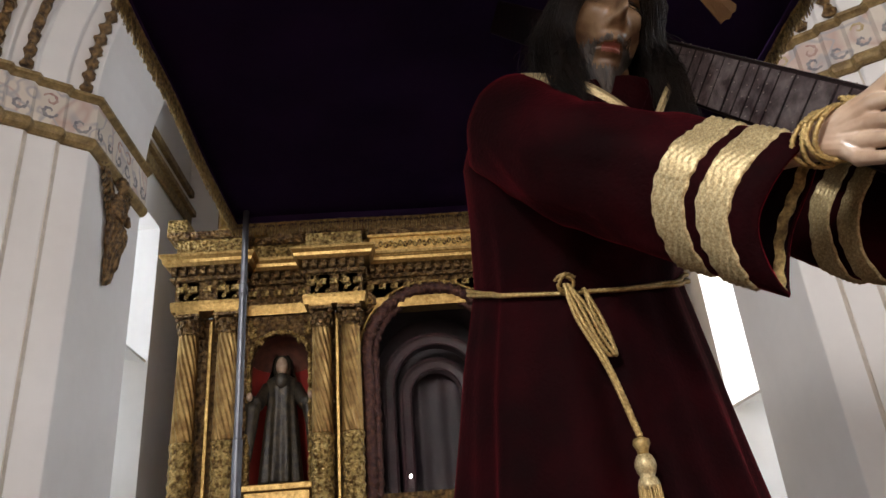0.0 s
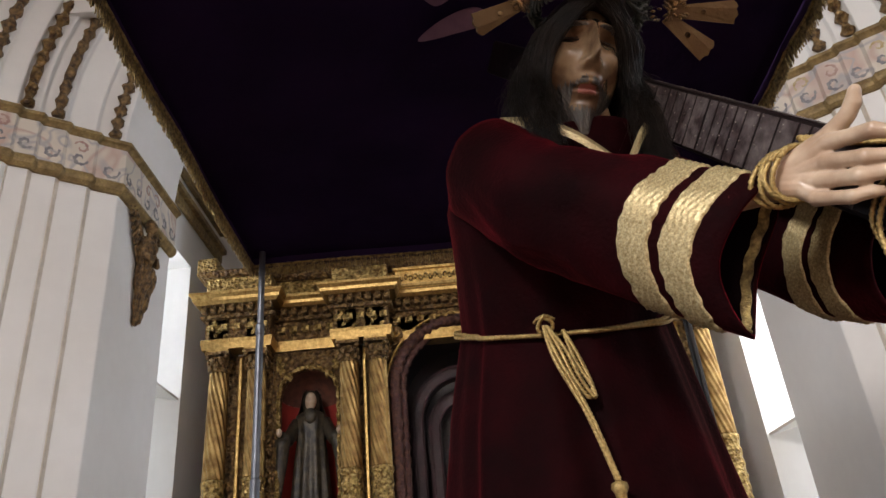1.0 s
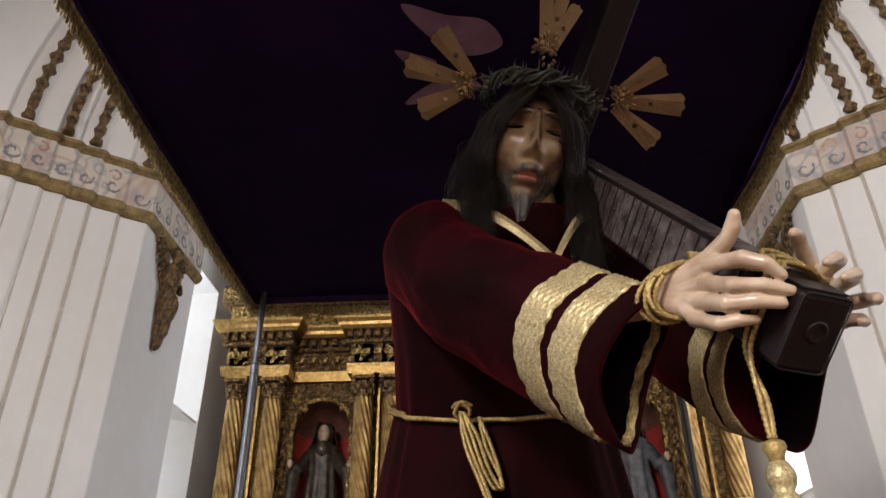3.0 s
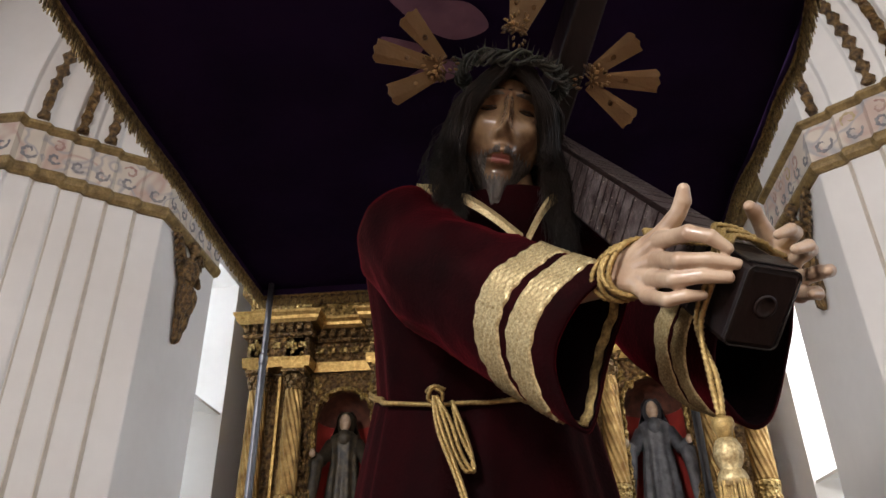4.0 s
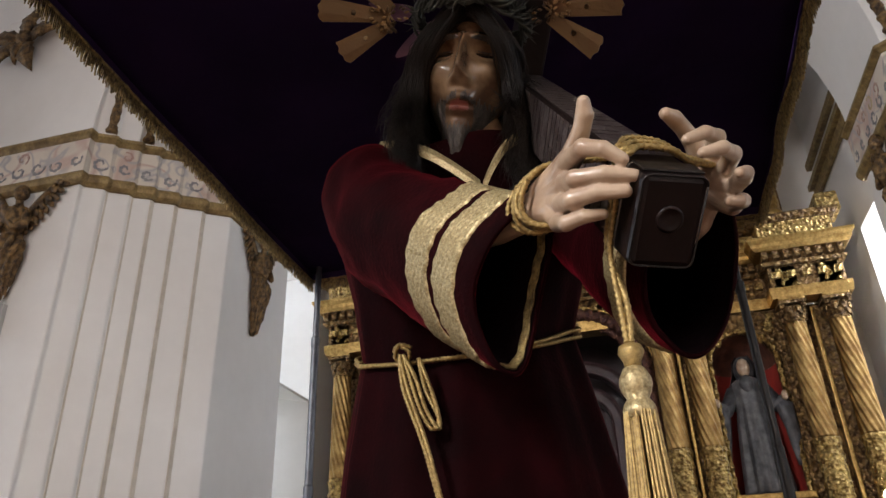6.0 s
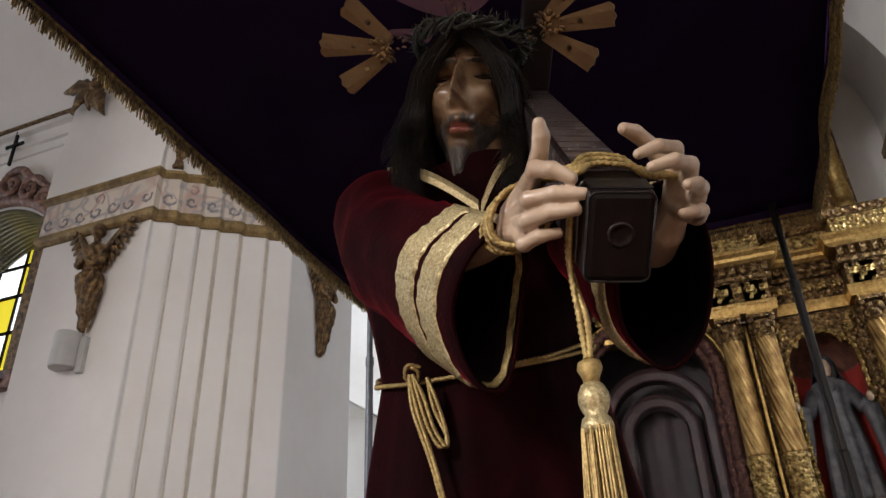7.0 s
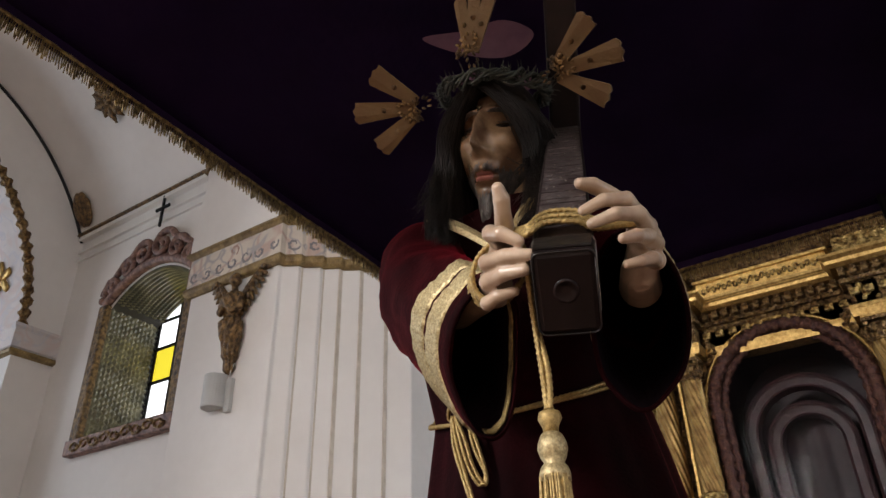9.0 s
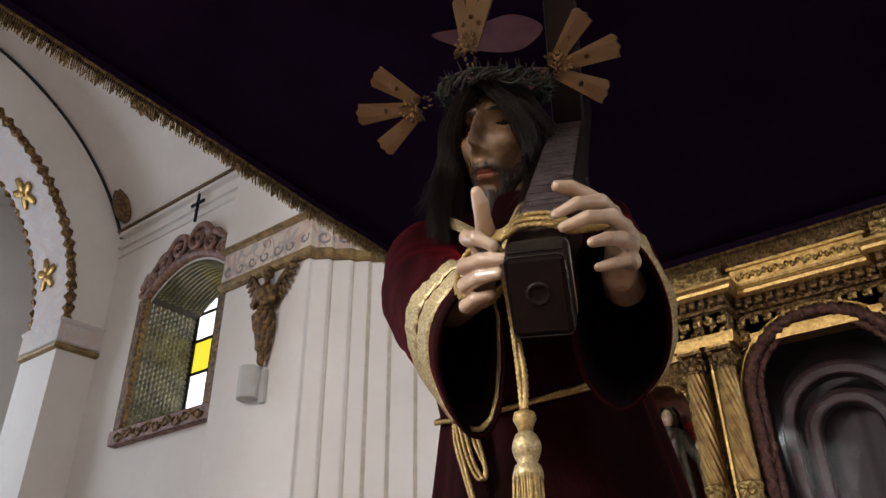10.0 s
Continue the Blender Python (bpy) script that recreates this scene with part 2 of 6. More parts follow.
THORN = material("green brown thorns", (0.045, 0.050, 0.035), 0.6, 0, (0.018, 0.016, 0.012), 40, 0.9, 0.4, 200)
RAYGOLD = material("brushed gilt metal", (0.135, 0.080, 0.032), 0.5, 0.55, (0.11, 0.06, 0.025), 14, 0.8, 0.15, 120)
WOOD = material("dark lacquered wood", (0.012, 0.0055, 0.005), 0.42, 0, (0.005, 0.0025, 0.002), 9, 0.9, 0.15, 50, coat=0.08, fine=0.2, stretch=(1, 1, 0.3), spec=0.25)
SHELL = material("shell inlay", (0.125, 0.10, 0.094), 0.28, 0, (0.035, 0.02, 0.02), 38, 1.0, 0.15, 120, coat=0.4, fine=0.4)
SILVER = material("pale metal stud", (0.32, 0.29, 0.25), 0.4, 0.9)
STEEL = material("dull steel pole", (0.16, 0.165, 0.18), 0.45, 0.8, (0.09, 0.09, 0.10), 20, 0.6, 0.05, 200)
BLACKPOLE = material("dark bronze pole", (0.03, 0.026, 0.024), 0.35, 0.6)
RED = material("red niche paint", (0.46, 0.05, 0.035), 0.6, 0, (0.30, 0.03, 0.025), 6, 0.8, 0.2, 60)
NICHE = material("faded niche vault paint", (0.20, 0.08, 0.05), 0.6, 0, (0.08, 0.035, 0.025), 12, 0.9, 0.3, 50)
# both colours lowered to carry the dimness inside the glazed case
DARKCASE = material("case interior darkened for dimness", (0.034, 0.013, 0.016), 0.6, 0, (0.018, 0.010, 0.012), 4, 0.8, 0.2, 30)
DRAPE = material("rose drapery darkened for dim case", (0.048, 0.016, 0.019), 0.5, 0, (0.018, 0.006, 0.008), 7, 0.9, 0.3, 30, coat=0.2)
HABIT = material("black and gold painted habit", (0.085, 0.066, 0.040), 0.38, 0.2, (0.014, 0.012, 0.010), 18, 0.9, 0.4, 60, fine=0.3)
GREYHABIT = material("grey painted habit", (0.12, 0.12, 0.13), 0.5, 0, (0.03, 0.03, 0.033), 14, 0.9, 0.3, 60)
LATTICE = material("small bottle glass pieces", (0.20, 0.185, 0.12), 0.2, 0.1, (0.10, 0.095, 0.07), 6, 0.9, 0.1, 60)
DARKLINE = material("dark putty behind the glass pieces", (0.03, 0.026, 0.02), 0.8)
IRON = material("black iron", (0.015, 0.014, 0.014), 0.5, 0.5)
CREST = material("painted carved crest", (0.34, 0.19, 0.14), 0.55, 0.1, (0.08, 0.035, 0.03), 18, 0.9, 0.4, 60, fine=0.3)
SPEAKER = material("grey loudspeaker shell", (0.50, 0.50, 0.48), 0.5, 0, (0.42, 0.42, 0.40), 10, 0.5, 0.1, 200)
FLOOR = material("terracotta floor", (0.24, 0.13, 0.08), 0.5, 0, (0.15, 0.08, 0.05), 3, 0.8, 0.2, 30)
WHITEPANE = glow("white window glass", (0.95, 0.97, 1.0), 1.6)
YELLOWPANE = glow("yellow window glass", (0.95, 0.80, 0.05), 0.75)
DAY = glow("bright daylight behind frosted glass", (0.92, 0.95, 1.0), 2.4)
DAYLOW = glow("softer glow for pane and lit wall", (0.88, 0.93, 0.97), 0.6)
BULB_GLINT = glow("lit bulb", (1.0, 0.96, 0.9), 25)
GLASS = glass("clear case glass", (1, 1, 1), 0.04)

# ---- the building ----
def slab(name, x0, x1, y0, y1, z0, z1, mat=None, kind="structure", label="", category=""):
    bm = bmesh.new()
    box(bm, x0, x1, y0, y1, z0, z1)
    return tagged(part(name, bm, mat or PLASTER), label or "plain white plastered wall of the church", category or "wall", kind=kind)


SPRING = 5.07
XS = [-3.06, -2.94, -2.81, -2.70, -2.57, -2.415, -2.25]
FLUTES = [(-4.2, 4.1), (-4.2, 3.88), (-3.06, 3.88)]
for xa, xb in zip(XS, XS[1:]):
    FLUTES += [(xa, xa + 6.94 + 0.045), (xb, xb + 6.94)]
FLUTES.append((-2.25, 5.76))


def across(p):
    return (2 * AX - p[0], p[1])


for side in (0, 1):
    line = FLUTES if side == 0 else [across(p) for p in FLUTES][::-1]
    word = ("left", "right")[side]
    body = line + ([(-2.5, 5.76), (-2.5, 5.9), (-4.2, 5.9)] if side == 0 else [across(p) for p in ((-4.2, 5.9), (-2.5, 5.9), (-2.5, 5.76))])
    bm = bmesh.new()
    prism(bm, body, 0, SPRING)
    pier = tagged(part("wall_pier_" + word, bm, PLASTER, bevel=0.012), "white plastered stepped pier of the chancel arch", "pier", kind="structure")
    # cornice: painted frieze between two gilt mouldings
    bm = bmesh.new()
    moulding(bm, line, [(0.0, 4.70), (0.035, 4.70), (0.03, 5.0), (0.0, 5.0)])
    tagged(part("trim_frieze_" + word, bm, FRIEZE), "cream frieze painted with blue-grey and pink scrolls", "frieze", kind="structure")
    bm = bmesh.new()
    moulding(bm, line, [(-0.01, 4.60), (0.025, 4.60), (0.05, 4.625), (0.06, 4.65), (0.055, 4.68), (0.04, 4.698), (-0.01, 4.698)])
    tagged(part("trim_cornice_lower_" + word, bm, OCHRE), "ochre gilt lower moulding of the pier cornice", "moulding", kind="structure")
    bm = bmesh.new()
    moulding(bm, line, [(-0.01, 5.002), (0.035, 5.002), (0.05, 5.02), (0.07, 5.035), (0.07, 5.06), (0.055, 5.072), (-0.01, 5.072)])
    tagged(part("trim_cornice_upper_" + word, bm, OCHRE), "ochre gilt upper moulding of the pier cornice", "moulding", kind="structure")

    # tan fillets in the steps of the pier
    for j, xb in enumerate(XS[1:6]):
        bm = bmesh.new()
        w = 0.012 if j < 2 else 0.040
        a, b = (xb - 0.004, xb + 0.006) if side == 0 else (2 * AX - xb - 0.006, 2 * AX - xb + 0.004)
        box(bm, a, b, xb + 6.94 + 0.045 - w, xb + 6.94 + 0.047, 0, 4.6)
        tagged(part("trim_fillet_" + word, bm, TAN), "tan painted fillet in the step of the white pier", "fillet", kind="structure")
    # painted acanthus scrolls, one pair on every facet of the frieze
    rng = random.Random(17 + side)
    out = offset(line, 0.0345)
    for j, (p, q) in enumerate(zip(out, out[1:])):
        ln = (q - p).length
        if ln < 0.09:
            continue
        t = (q - p) / ln
        nn = Vector((t.y, -t.x))
        count = max(1, int(ln / 0.17))
        for c in range(count):
            s0 = ln * (c + 0.5) / count
            flip = 1 if (c + j) % 2 else -1
            w = min(0.062, ln / count * 0.42) * rng.uniform(0.7, 1.1)
            spin = rng.uniform(-0.9, 0.9)
            for m, ink in enumerate((INK_GREY, INK_ROSE if (c + j) % 3 else INK_OCHRE)):
                if m and rng.random() < 0.4:
                    continue
                bm = bmesh.new()
                sg = flip * (1 if m == 0 else -1)
                zc = 4.85 + (0.055 if m else -0.055) + rng.uniform(-0.015, 0.015)
                top, low = [], []
                for i in range(22):
                    u = i / 21
                    a = u * 6.2 + spin * (1 + m) + rng.uniform(-0.03, 0.03)
                    r = w * (1.05 - 0.80 * u)
                    x, z = s0 + sg * r * math.cos(a), zc + (1 if m else -1) * r * 1.05 * math.sin(a)
                    h = (0.016 if m == 0 else 0.013) * (0.25 + math.sin(math.pi * min(1, u * 0.9 + 0.12))) * (1 + 0.5 * math.sin(i * 2.1))
                    ca, sa = math.cos(a), math.sin(a) * (1 if m else -1)
                    for lst, k in ((top, 1), (low, -1)):
                        xx, zz = x + sg * ca * h * k * 0.6, z + sa * h * k * 0.6
                        o = p + t * xx + nn * (0.0015 - (zz - 4.70) * 0.0167)
                        lst.append((o.x, o.y, min(4.99, max(4.71, zz))))
                fwd = Vector((nn.x, nn.y, 0)) * 0.003
                loft(bm, [[Vector(a), Vector(a) + fwd, Vector(b) + fwd, Vector(b)] for a, b in zip(top, low)])
                tagged(part("trim_painted_scroll_" + word, bm, ink), "painted acanthus scroll on the cream frieze", "painted ornament", "painted scrolls of the frieze", kind="structure")

# the stepped chancel arch above the cornices
bm = bmesh.new()
prof = [(AX - XS[0], 3.88)]
for xa, xb in zip(XS, XS[1:]):
    prof += [(AX - xa, xa + 6.94 + 0.045), (AX - xb, xb + 6.94)]
prof += [(AX + 2.25, 5.76), (4.6, 5.76), (4.6, 3.88)]
rings = []
for i in range(49):
    a = math.pi * i / 48
    rings.append([(AX - r * math.cos(a), y, SPRING + r * math.sin(a)) for r, y in prof])
loft(bm, rings)
tagged(part("wall_chancel_arch", bm, PLASTER, bevel=0.008), "white plastered stepped chancel arch", "arch", kind="structure")
# front of the arch wall between the arch and the vault
bm = bmesh.new()
n = 48
inner = [(AX - 4.55 * math.cos(math.pi * i / n), SPRING + 4.55 * math.sin(math.pi * i / n)) for i in range(n + 1)]
lo = [bm.verts.new((x, 3.9, z)) for x, z in inner]
hi = [bm.verts.new((x, 3.9, 10.2)) for x, z in inner]
for i in range(n):
    bm.faces.new((lo[i], lo[i + 1], hi[i + 1], hi[i]))
tagged(part("wall_above_arch", bm, PLASTER), "white plaster above the chancel arch", "wall", kind="structure")

# gilt carved ropes on the arch orders
for k, xr in enumerate((-2.97, -2.77, -2.62, -2.32)):
    r, y = AX - xr - 0.01, xr + 6.94 + 0.005
    bm = bmesh.new()
    pts = [(AX - r * math.cos(a), y, SPRING + r * math.sin(a)) for a in [math.pi * i / 420 for i in range(2, 419)]]
    tube(bm, pts, [0.036 + 0.010 * math.sin(i * 1.05) for i in range(len(pts))], 8, twist=52, ribs=2, depth=0.26)
    tagged(part("arch_rope_moulding", bm, PATINA if k != 1 else GOLD_DARK, smooth=True), "gilt carved rope moulding following the white arch", "moulding", "rope mouldings of the arch", kind="structure")

# transept: window wall, end walls with arches, barrel vault
VY, VZ, VR = 1.25, 4.95, 3.12
for side in (0, 1):
    word = ("left", "right")[side]
    f = (lambda x: x) if side == 0 else (lambda x: 2 * AX - x)

    def fbox(bm, x0, x1, *rest):
        a, b = sorted((f(x0), f(x1)))
        box(bm, a, b, *rest)
    wx0, wx1, wz0, wz1 = -5.88, -4.5, 3.62, 5.05
    bm = bmesh.new()
    fbox(bm, -6.95, wx0, 4.1, 4.8, 0, 7.4)
    fbox(bm, wx1, -4.19, 4.1, 4.8, 0, 7.4)
    fbox(bm, wx0, wx1, 4.1, 4.8, 0, wz0)
    # segmental head of the window
    n = 24
    head = [(wx0 + (wx1 - wx0) * i / n, wz1 + 0.30 * max(0.0, math.sin(math.pi * i / n)) ** 0.8) for i in range(n + 1)]
    for (xa, za), (xb, zb) in zip(head, head[1:]):
        vs = [bm.verts.new((f(x), y, z)) for y in (4.1, 4.8) for x, z in ((xa, za), (xb, zb), (xb, 7.4), (xa, 7.4))]
        for q in ((0, 1, 2, 3), (7, 6, 5, 4), (0, 4, 5, 1)):
            bm.faces.new([vs[i] for i in q])
    bmesh.ops.remove_doubles(bm, verts=bm.verts[:], dist=0.0005)
    tagged(part("wall_transept_" + word, bm, PLASTER), "white plastered transept wall with a deep window", "wall", kind="structure")
    # string course under the vault
    bm = bmesh.new()
    for z0, z1, d in ((6.22, 6.27, 0.07), (6.05, 6.08, 0.04), (5.93, 5.96, 0.03)):
        fbox(bm, -6.9, -4.19, 4.1 - d, 4.11, z0, z1)
    tagged(part("trim_string_course_" + word, bm, [PLASTER]), "white stepped string course under the vault", "moulding", kind="structure")
    bm = bmesh.new()
    fbox(bm, -6.9, -4.19, 4.0, 4.04, 6.272, 6.30)
    tagged(part("trim_vault_line_" + word, bm, PATINA), "thin brown painted line at the foot of the vault", "moulding", kind="structure")
    # end wall with a round arch
    R1 = 2.38
    n = 40
    bm = bmesh.new()
    fbox(bm, -7.6, -6.8, VY + R1, 4.8, 0, VZ)
    fbox(bm, -7.6, -6.8, -2.5, VY - R1, 0, VZ)
    arc = [(VY + R1 * math.cos(math.pi * i / n), VZ + R1 * math.sin(math.pi * i / n)) for i in range(n + 1)]
    top = [(VY + 3.75 * math.cos(math.pi * i / n), VZ + 3.75 * math.sin(math.pi * i / n)) for i in range(n + 1)]
    for (a, b), (c, d) in zip(zip(arc, top), zip(arc[1:], top[1:])):
        vs = [bm.verts.new((f(x), *p)) for x in (-6.8, -7.6) for p in (a, c, d, b)]
        for q in ((0, 1, 2, 3), (7, 6, 5, 4), (2, 6, 7, 3)):
            bm.faces.new([vs[i] for i in q])
    bmesh.ops.remove_doubles(bm, verts=bm.verts[:], dist=0.0005)
    tagged(part("wall_transept_end_" + word, bm, PLASTER), "white plastered wall with a round arch", "wall", kind="structure")
    # painted soffit
    bm = bmesh.new()
    loft(bm, [[(f(x), VY + r * math.cos(math.pi * i / n), VZ + r * math.sin(math.pi * i / n)) for x, r in ((-6.82, R1 + 0.01), (-6.82, R1 - 0.012), (-7.58, R1 - 0.012), (-7.58, R1 + 0.01))] for i in range(n + 1)])
    tagged(part("trim_arch_soffit_" + word, bm, SOFFIT, smooth=False), "grey and cream marbled soffit of the round arch", "soffit", kind="structure")
    # ropes on both edges of the soffit
    for x in (-6.80, -7.58):
        bm = bmesh.new()
        m = 300
        pts = [(f(x), VY + (R1 + 0.02) * math.cos(math.pi * i / m), VZ + (R1 + 0.02) * math.sin(math.pi * i / m)) for i in range(m + 1)]
        tube(bm, pts, [0.05 + 0.014 * math.sin(i * 1.2) for i in range(m + 1)], 8, twist=40, ribs=2, depth=0.22)
        tagged(part("arch_rope_moulding", bm, GOLD_DARK, smooth=True), "gilt rope moulding on the edge of the round arch", "moulding", "rope mouldings of the side arch", kind="structure")
    # imposts
    bm = bmesh.new()
    y1 = VY + R1
    plan = [(-7.6, y1), (-6.8, y1), (-6.8, 4.1)] if side == 0 else [(f(-6.8), 4.1), (f(-6.8), y1), (f(-7.6), y1)]
    moulding(bm, plan, [(0, 4.66), (0.05, 4.70), (0.05, 4.90), (0.075, 4.93), (0.075, 4.96), (0, 4.96)])
    tagged(part("trim_impost_" + word, bm, SOFFIT), "painted impost block of the round arch", "impost", kind="structure")
    bm = bmesh.new()
    moulding(bm, plan, [(0, 4.61), (0.05, 4.625), (0.06, 4.65), (0.05, 4.675), (0, 4.675)])
    tagged(part("trim_impost_line_" + word, bm, OCHRE), "gilt line under the impost", "moulding", kind="structure")
    # wall line of the vault
    bm = bmesh.new()
    pts = [(f(-6.80), VY + (VR - 0.03) * math.cos(a), VZ + (VR - 0.03) * math.sin(a)) for a in [radians(24 + 132 * i / 60) for i in range(61)]]
    tube(bm, pts, 0.022, 6)
    tagged(part("trim_vault_edge_" + word, bm, IRON), "dark painted line along the edge of the vault", "moulding", kind="structure")
    # leaf flowers on the soffit
    for deg in (16.5, 42, 67.5, 93):
        bm = bmesh.new()
        for j in range(5):
            b = TAU * j / 5 + 0.3
            for s in (0.5, 1.0):
                c = Vector((math.cos(b) * 0.075 * s, math.sin(b) * 0.075 * s, 0.012))
                blob(bm, c, (0.062, 0.03, 0.014), Matrix.Rotation(b, 3, "Z"), 8, 5, dent=lambda v: 1 + 0.15 * math.cos(9 * v.x))
        blob(bm, (0, 0, 0.02), (0.025, 0.025, 0.02), None, 8, 5)
        a = radians(deg)
        ob = tagged(part("gilt_flower", bm, GOLD, smooth=True), "gilt five-leaf flower on the painted arch soffit", "ornament", "gilt flowers of the soffit")
        nrm = Vector((0, -math.cos(a), -math.sin(a)))
        ob.matrix_world = Matrix.Translation((f(-7.26), VY + (R1 - 0.014) * math.cos(a), VZ + (R1 - 0.014) * math.sin(a))) @ nrm.to_track_quat("Z", "Y").to_matrix().to_4x4() @ Matrix.Scale(1.6, 4)
    # the chapel beyond the arch
    slab("wall_chapel_" + word, *sorted((f(-10.6), f(-10.4))), -3, 5, 0, 8)
    for y in (-3.0, 4.8):
        slab("wall_chapel_side_" + word, *sorted((f(-10.6), f(-7.55))), y, y + 0.2, 0, 8)
    slab("ceiling_chapel_" + word, *sorted((f(-10.6), f(-7.5))), -3, 5, 8, 8.2)

bm = bmesh.new()
loft(bm, [[(x, VY + r * math.cos(a), VZ + r * math.sin(a)) for x, r in ((-7.0, VR), (-7.0, VR + 0.15), (7.56, VR + 0.15), (7.56, VR))] for a in [radians(20 + 140 * i / 48) for i in range(49)]])
tagged(part("ceiling_vault", bm, PLASTER, smooth=False), "white plastered barrel vault", "ceiling", kind="structure")
slab("floor", -11, 11.5, -11, 9, -0.2, 0, FLOOR, label="terracotta tiled church floor", category="floor")
# nave behind
slab("wall_south_left", -7.6, -3.4, -2.2, -1.6, 0, 8.2)
slab("wall_south_right", 3.96, 8.2, -2.2, -1.6, 0, 8.2)
slab("wall_south_head", -3.4, 3.96, -2.2, -1.6, 6.6, 8.2)
slab("wall_nave_left", -3.8, -3.5, -10.2, -2.2, 0, 8.2)
slab("wall_nave_right", 4.06, 4.3, -10.2, -2.2, 0, 8.2)
slab("wall_nave_end", -3.8, 4.3, -10.2, -9.95, 0, 8.2)
slab("ceiling_nave", -3.8, 4.3, -10.2, -2.2, 8.0, 8.2, label="white plastered nave ceiling", category="ceiling")

# chancel: side walls with a tall window each, end wall, ceiling
for side in (0, 1):
    word = ("left", "right")[side]
    f = (lambda x: x) if side == 0 else (lambda x: 2 * AX - x)
    z0, z1, zm = ((1.7, 5.1, 3.75), (1.5, 4.75, 2.9))[side]
    y0, y1 = 5.80, 6.95
    bm = bmesh.new()
    a, b = sorted((f(-2.5), f(-3.1)))
    box(bm, a, b, 5.76, y0, 0, 8)
    box(bm, a, b, y1, 7.9, 0, 8)
    box(bm, a, b, y0, y1, z1, 8)
    # the sill slopes down into the chancel
    vs = [bm.verts.new((f(x), y, z)) for y in (y0, y1) for x, z in ((-2.5, 0), (-3.1, 0), (-3.1, z0 + 0.25), (-2.5, z0))]
    for q in ((0, 1, 2, 3), (7, 6, 5, 4), (3, 2, 6, 7), (0, 3, 7, 4)):
        bm.faces.new([vs[i] for i in q])
    tagged(part("wall_chancel_" + word, bm, PLASTER), "white plastered chancel wall with a tall window", "wall", kind="structure")
    win = thing("window_chancel_" + word, "tall window with bright daylight behind frosted glass, glowing sheet below its ledge", "window", kind="structure")
    bm = bmesh.new()
    box(bm, *sorted((f(-3.06), f(-3.08))), y0, y1, zm, z1)
    part("pane", bm, DAY if side else DAYLOW, win).visible_shadow = False
    # lower glowing sheet stands in for the brightly lit wall below the ledge
    bm = bmesh.new()
    box(bm, *sorted((f(-3.06), f(-3.08))), y0, y1, z0, zm)
    part("pane", bm, DAYLOW, win).visible_shadow = False
    bm = bmesh.new()
    vs = [bm.verts.new((f(x), y, z)) for y in (y0, y1) for x, z in ((-2.52, zm - 0.10), (-3.055, zm + 0.02), (-3.055, zm + 0.06), (-2.52, zm - 0.075))]
    for q in ((0, 1, 2, 3), (7, 6, 5, 4), (0, 4, 5, 1), (1, 5, 6, 2), (2, 6, 7, 3), (3, 7, 4, 0)):
        bm.faces.new([vs[i] for i in q])
    part("sloping_ledge", bm, PLASTER, win)
    bm = bmesh.new()
    for y in (y0, (y0 + y1) / 2 - 0.015, y1 - 0.03):
        box(bm, *sorted((f(-3.03), f(-3.058))), y, y + 0.03, z0, z1)
    part("window_frame", bm, PLASTER, win)
    # cornice of the chancel wall
    bm = bmesh.new()
    for d, za, zb in ((0.05, 5.55, 5.66), (0.10, 5.66, 5.72), (0.06, 5.92, 6.0)):
        box(bm, *sorted((f(-2.49), f(-2.5 + d))), 5.77, 7.8, za, zb)
    tagged(part("trim_chancel_cornice_" + word, bm, OCHRE), "ochre gilt cornice along the chancel wall", "moulding", kind="structure")
slab("wall_chancel_end", -3.1, 3.7, 7.8, 8.1, 0, 9.6)
bm = bmesh.new()
loft(bm, [[(AX + r * math.cos(a), y, 6.2 + r * math.sin(a)) for y, r in ((5.7, 2.79), (5.7, 2.95), (8.1, 2.95), (8.1, 2.79))] for a in [math.pi * i / 32 for i in range(33)]])
tagged(part("ceiling_chancel", bm, PLASTER), "white plastered chancel vault", "ceiling", kind="structure")

# ---- the canopy ----
canopy = thing("processional_canopy", "dark purple velvet canopy with gold fringe on metal poles", "canopy", (AX + 0.03, 1.3, 3.1))
canopy.location = (0, 0, 0)
CX0, CX1, CY0, CY1 = -0.78, 1.43, -0.55, 3.2


def roof(x, y):
    return 3.145 + 0.045 * (CY1 - y)


def sag(x, y):
    u, v = (x - CX0) / (CX1 - CX0), (y - CY0) / (CY1 - CY0)
    e = max(0.0, 16 * u * (1 - u) * v * (1 - v)) ** 0.5
    return roof(x, y) + 0.035 + 0.015 * e + 0.02 * e * noise.noise((x * 2.2, y * 2.2, 0.0))


bm = bmesh.new()
NX, NY = 40, 60
grid = [[bm.verts.new((CX0 + (CX1 - CX0) * i / NX, CY0 + (CY1 - CY0) * j / NY, sag(CX0 + (CX1 - CX0) * i / NX, CY0 + (CY1 - CY0) * j / NY))) for i in range(NX + 1)] for j in range(NY + 1)]
for j in range(NY):
    for i in range(NX):
        bm.faces.new((grid[j][i], grid[j][i + 1], grid[j + 1][i + 1], grid[j + 1][i]))
bmesh.ops.solidify(bm, geom=bm.faces[:], thickness=0.01)
part("canopy_roof", bm, PURPLE, canopy, smooth=True)
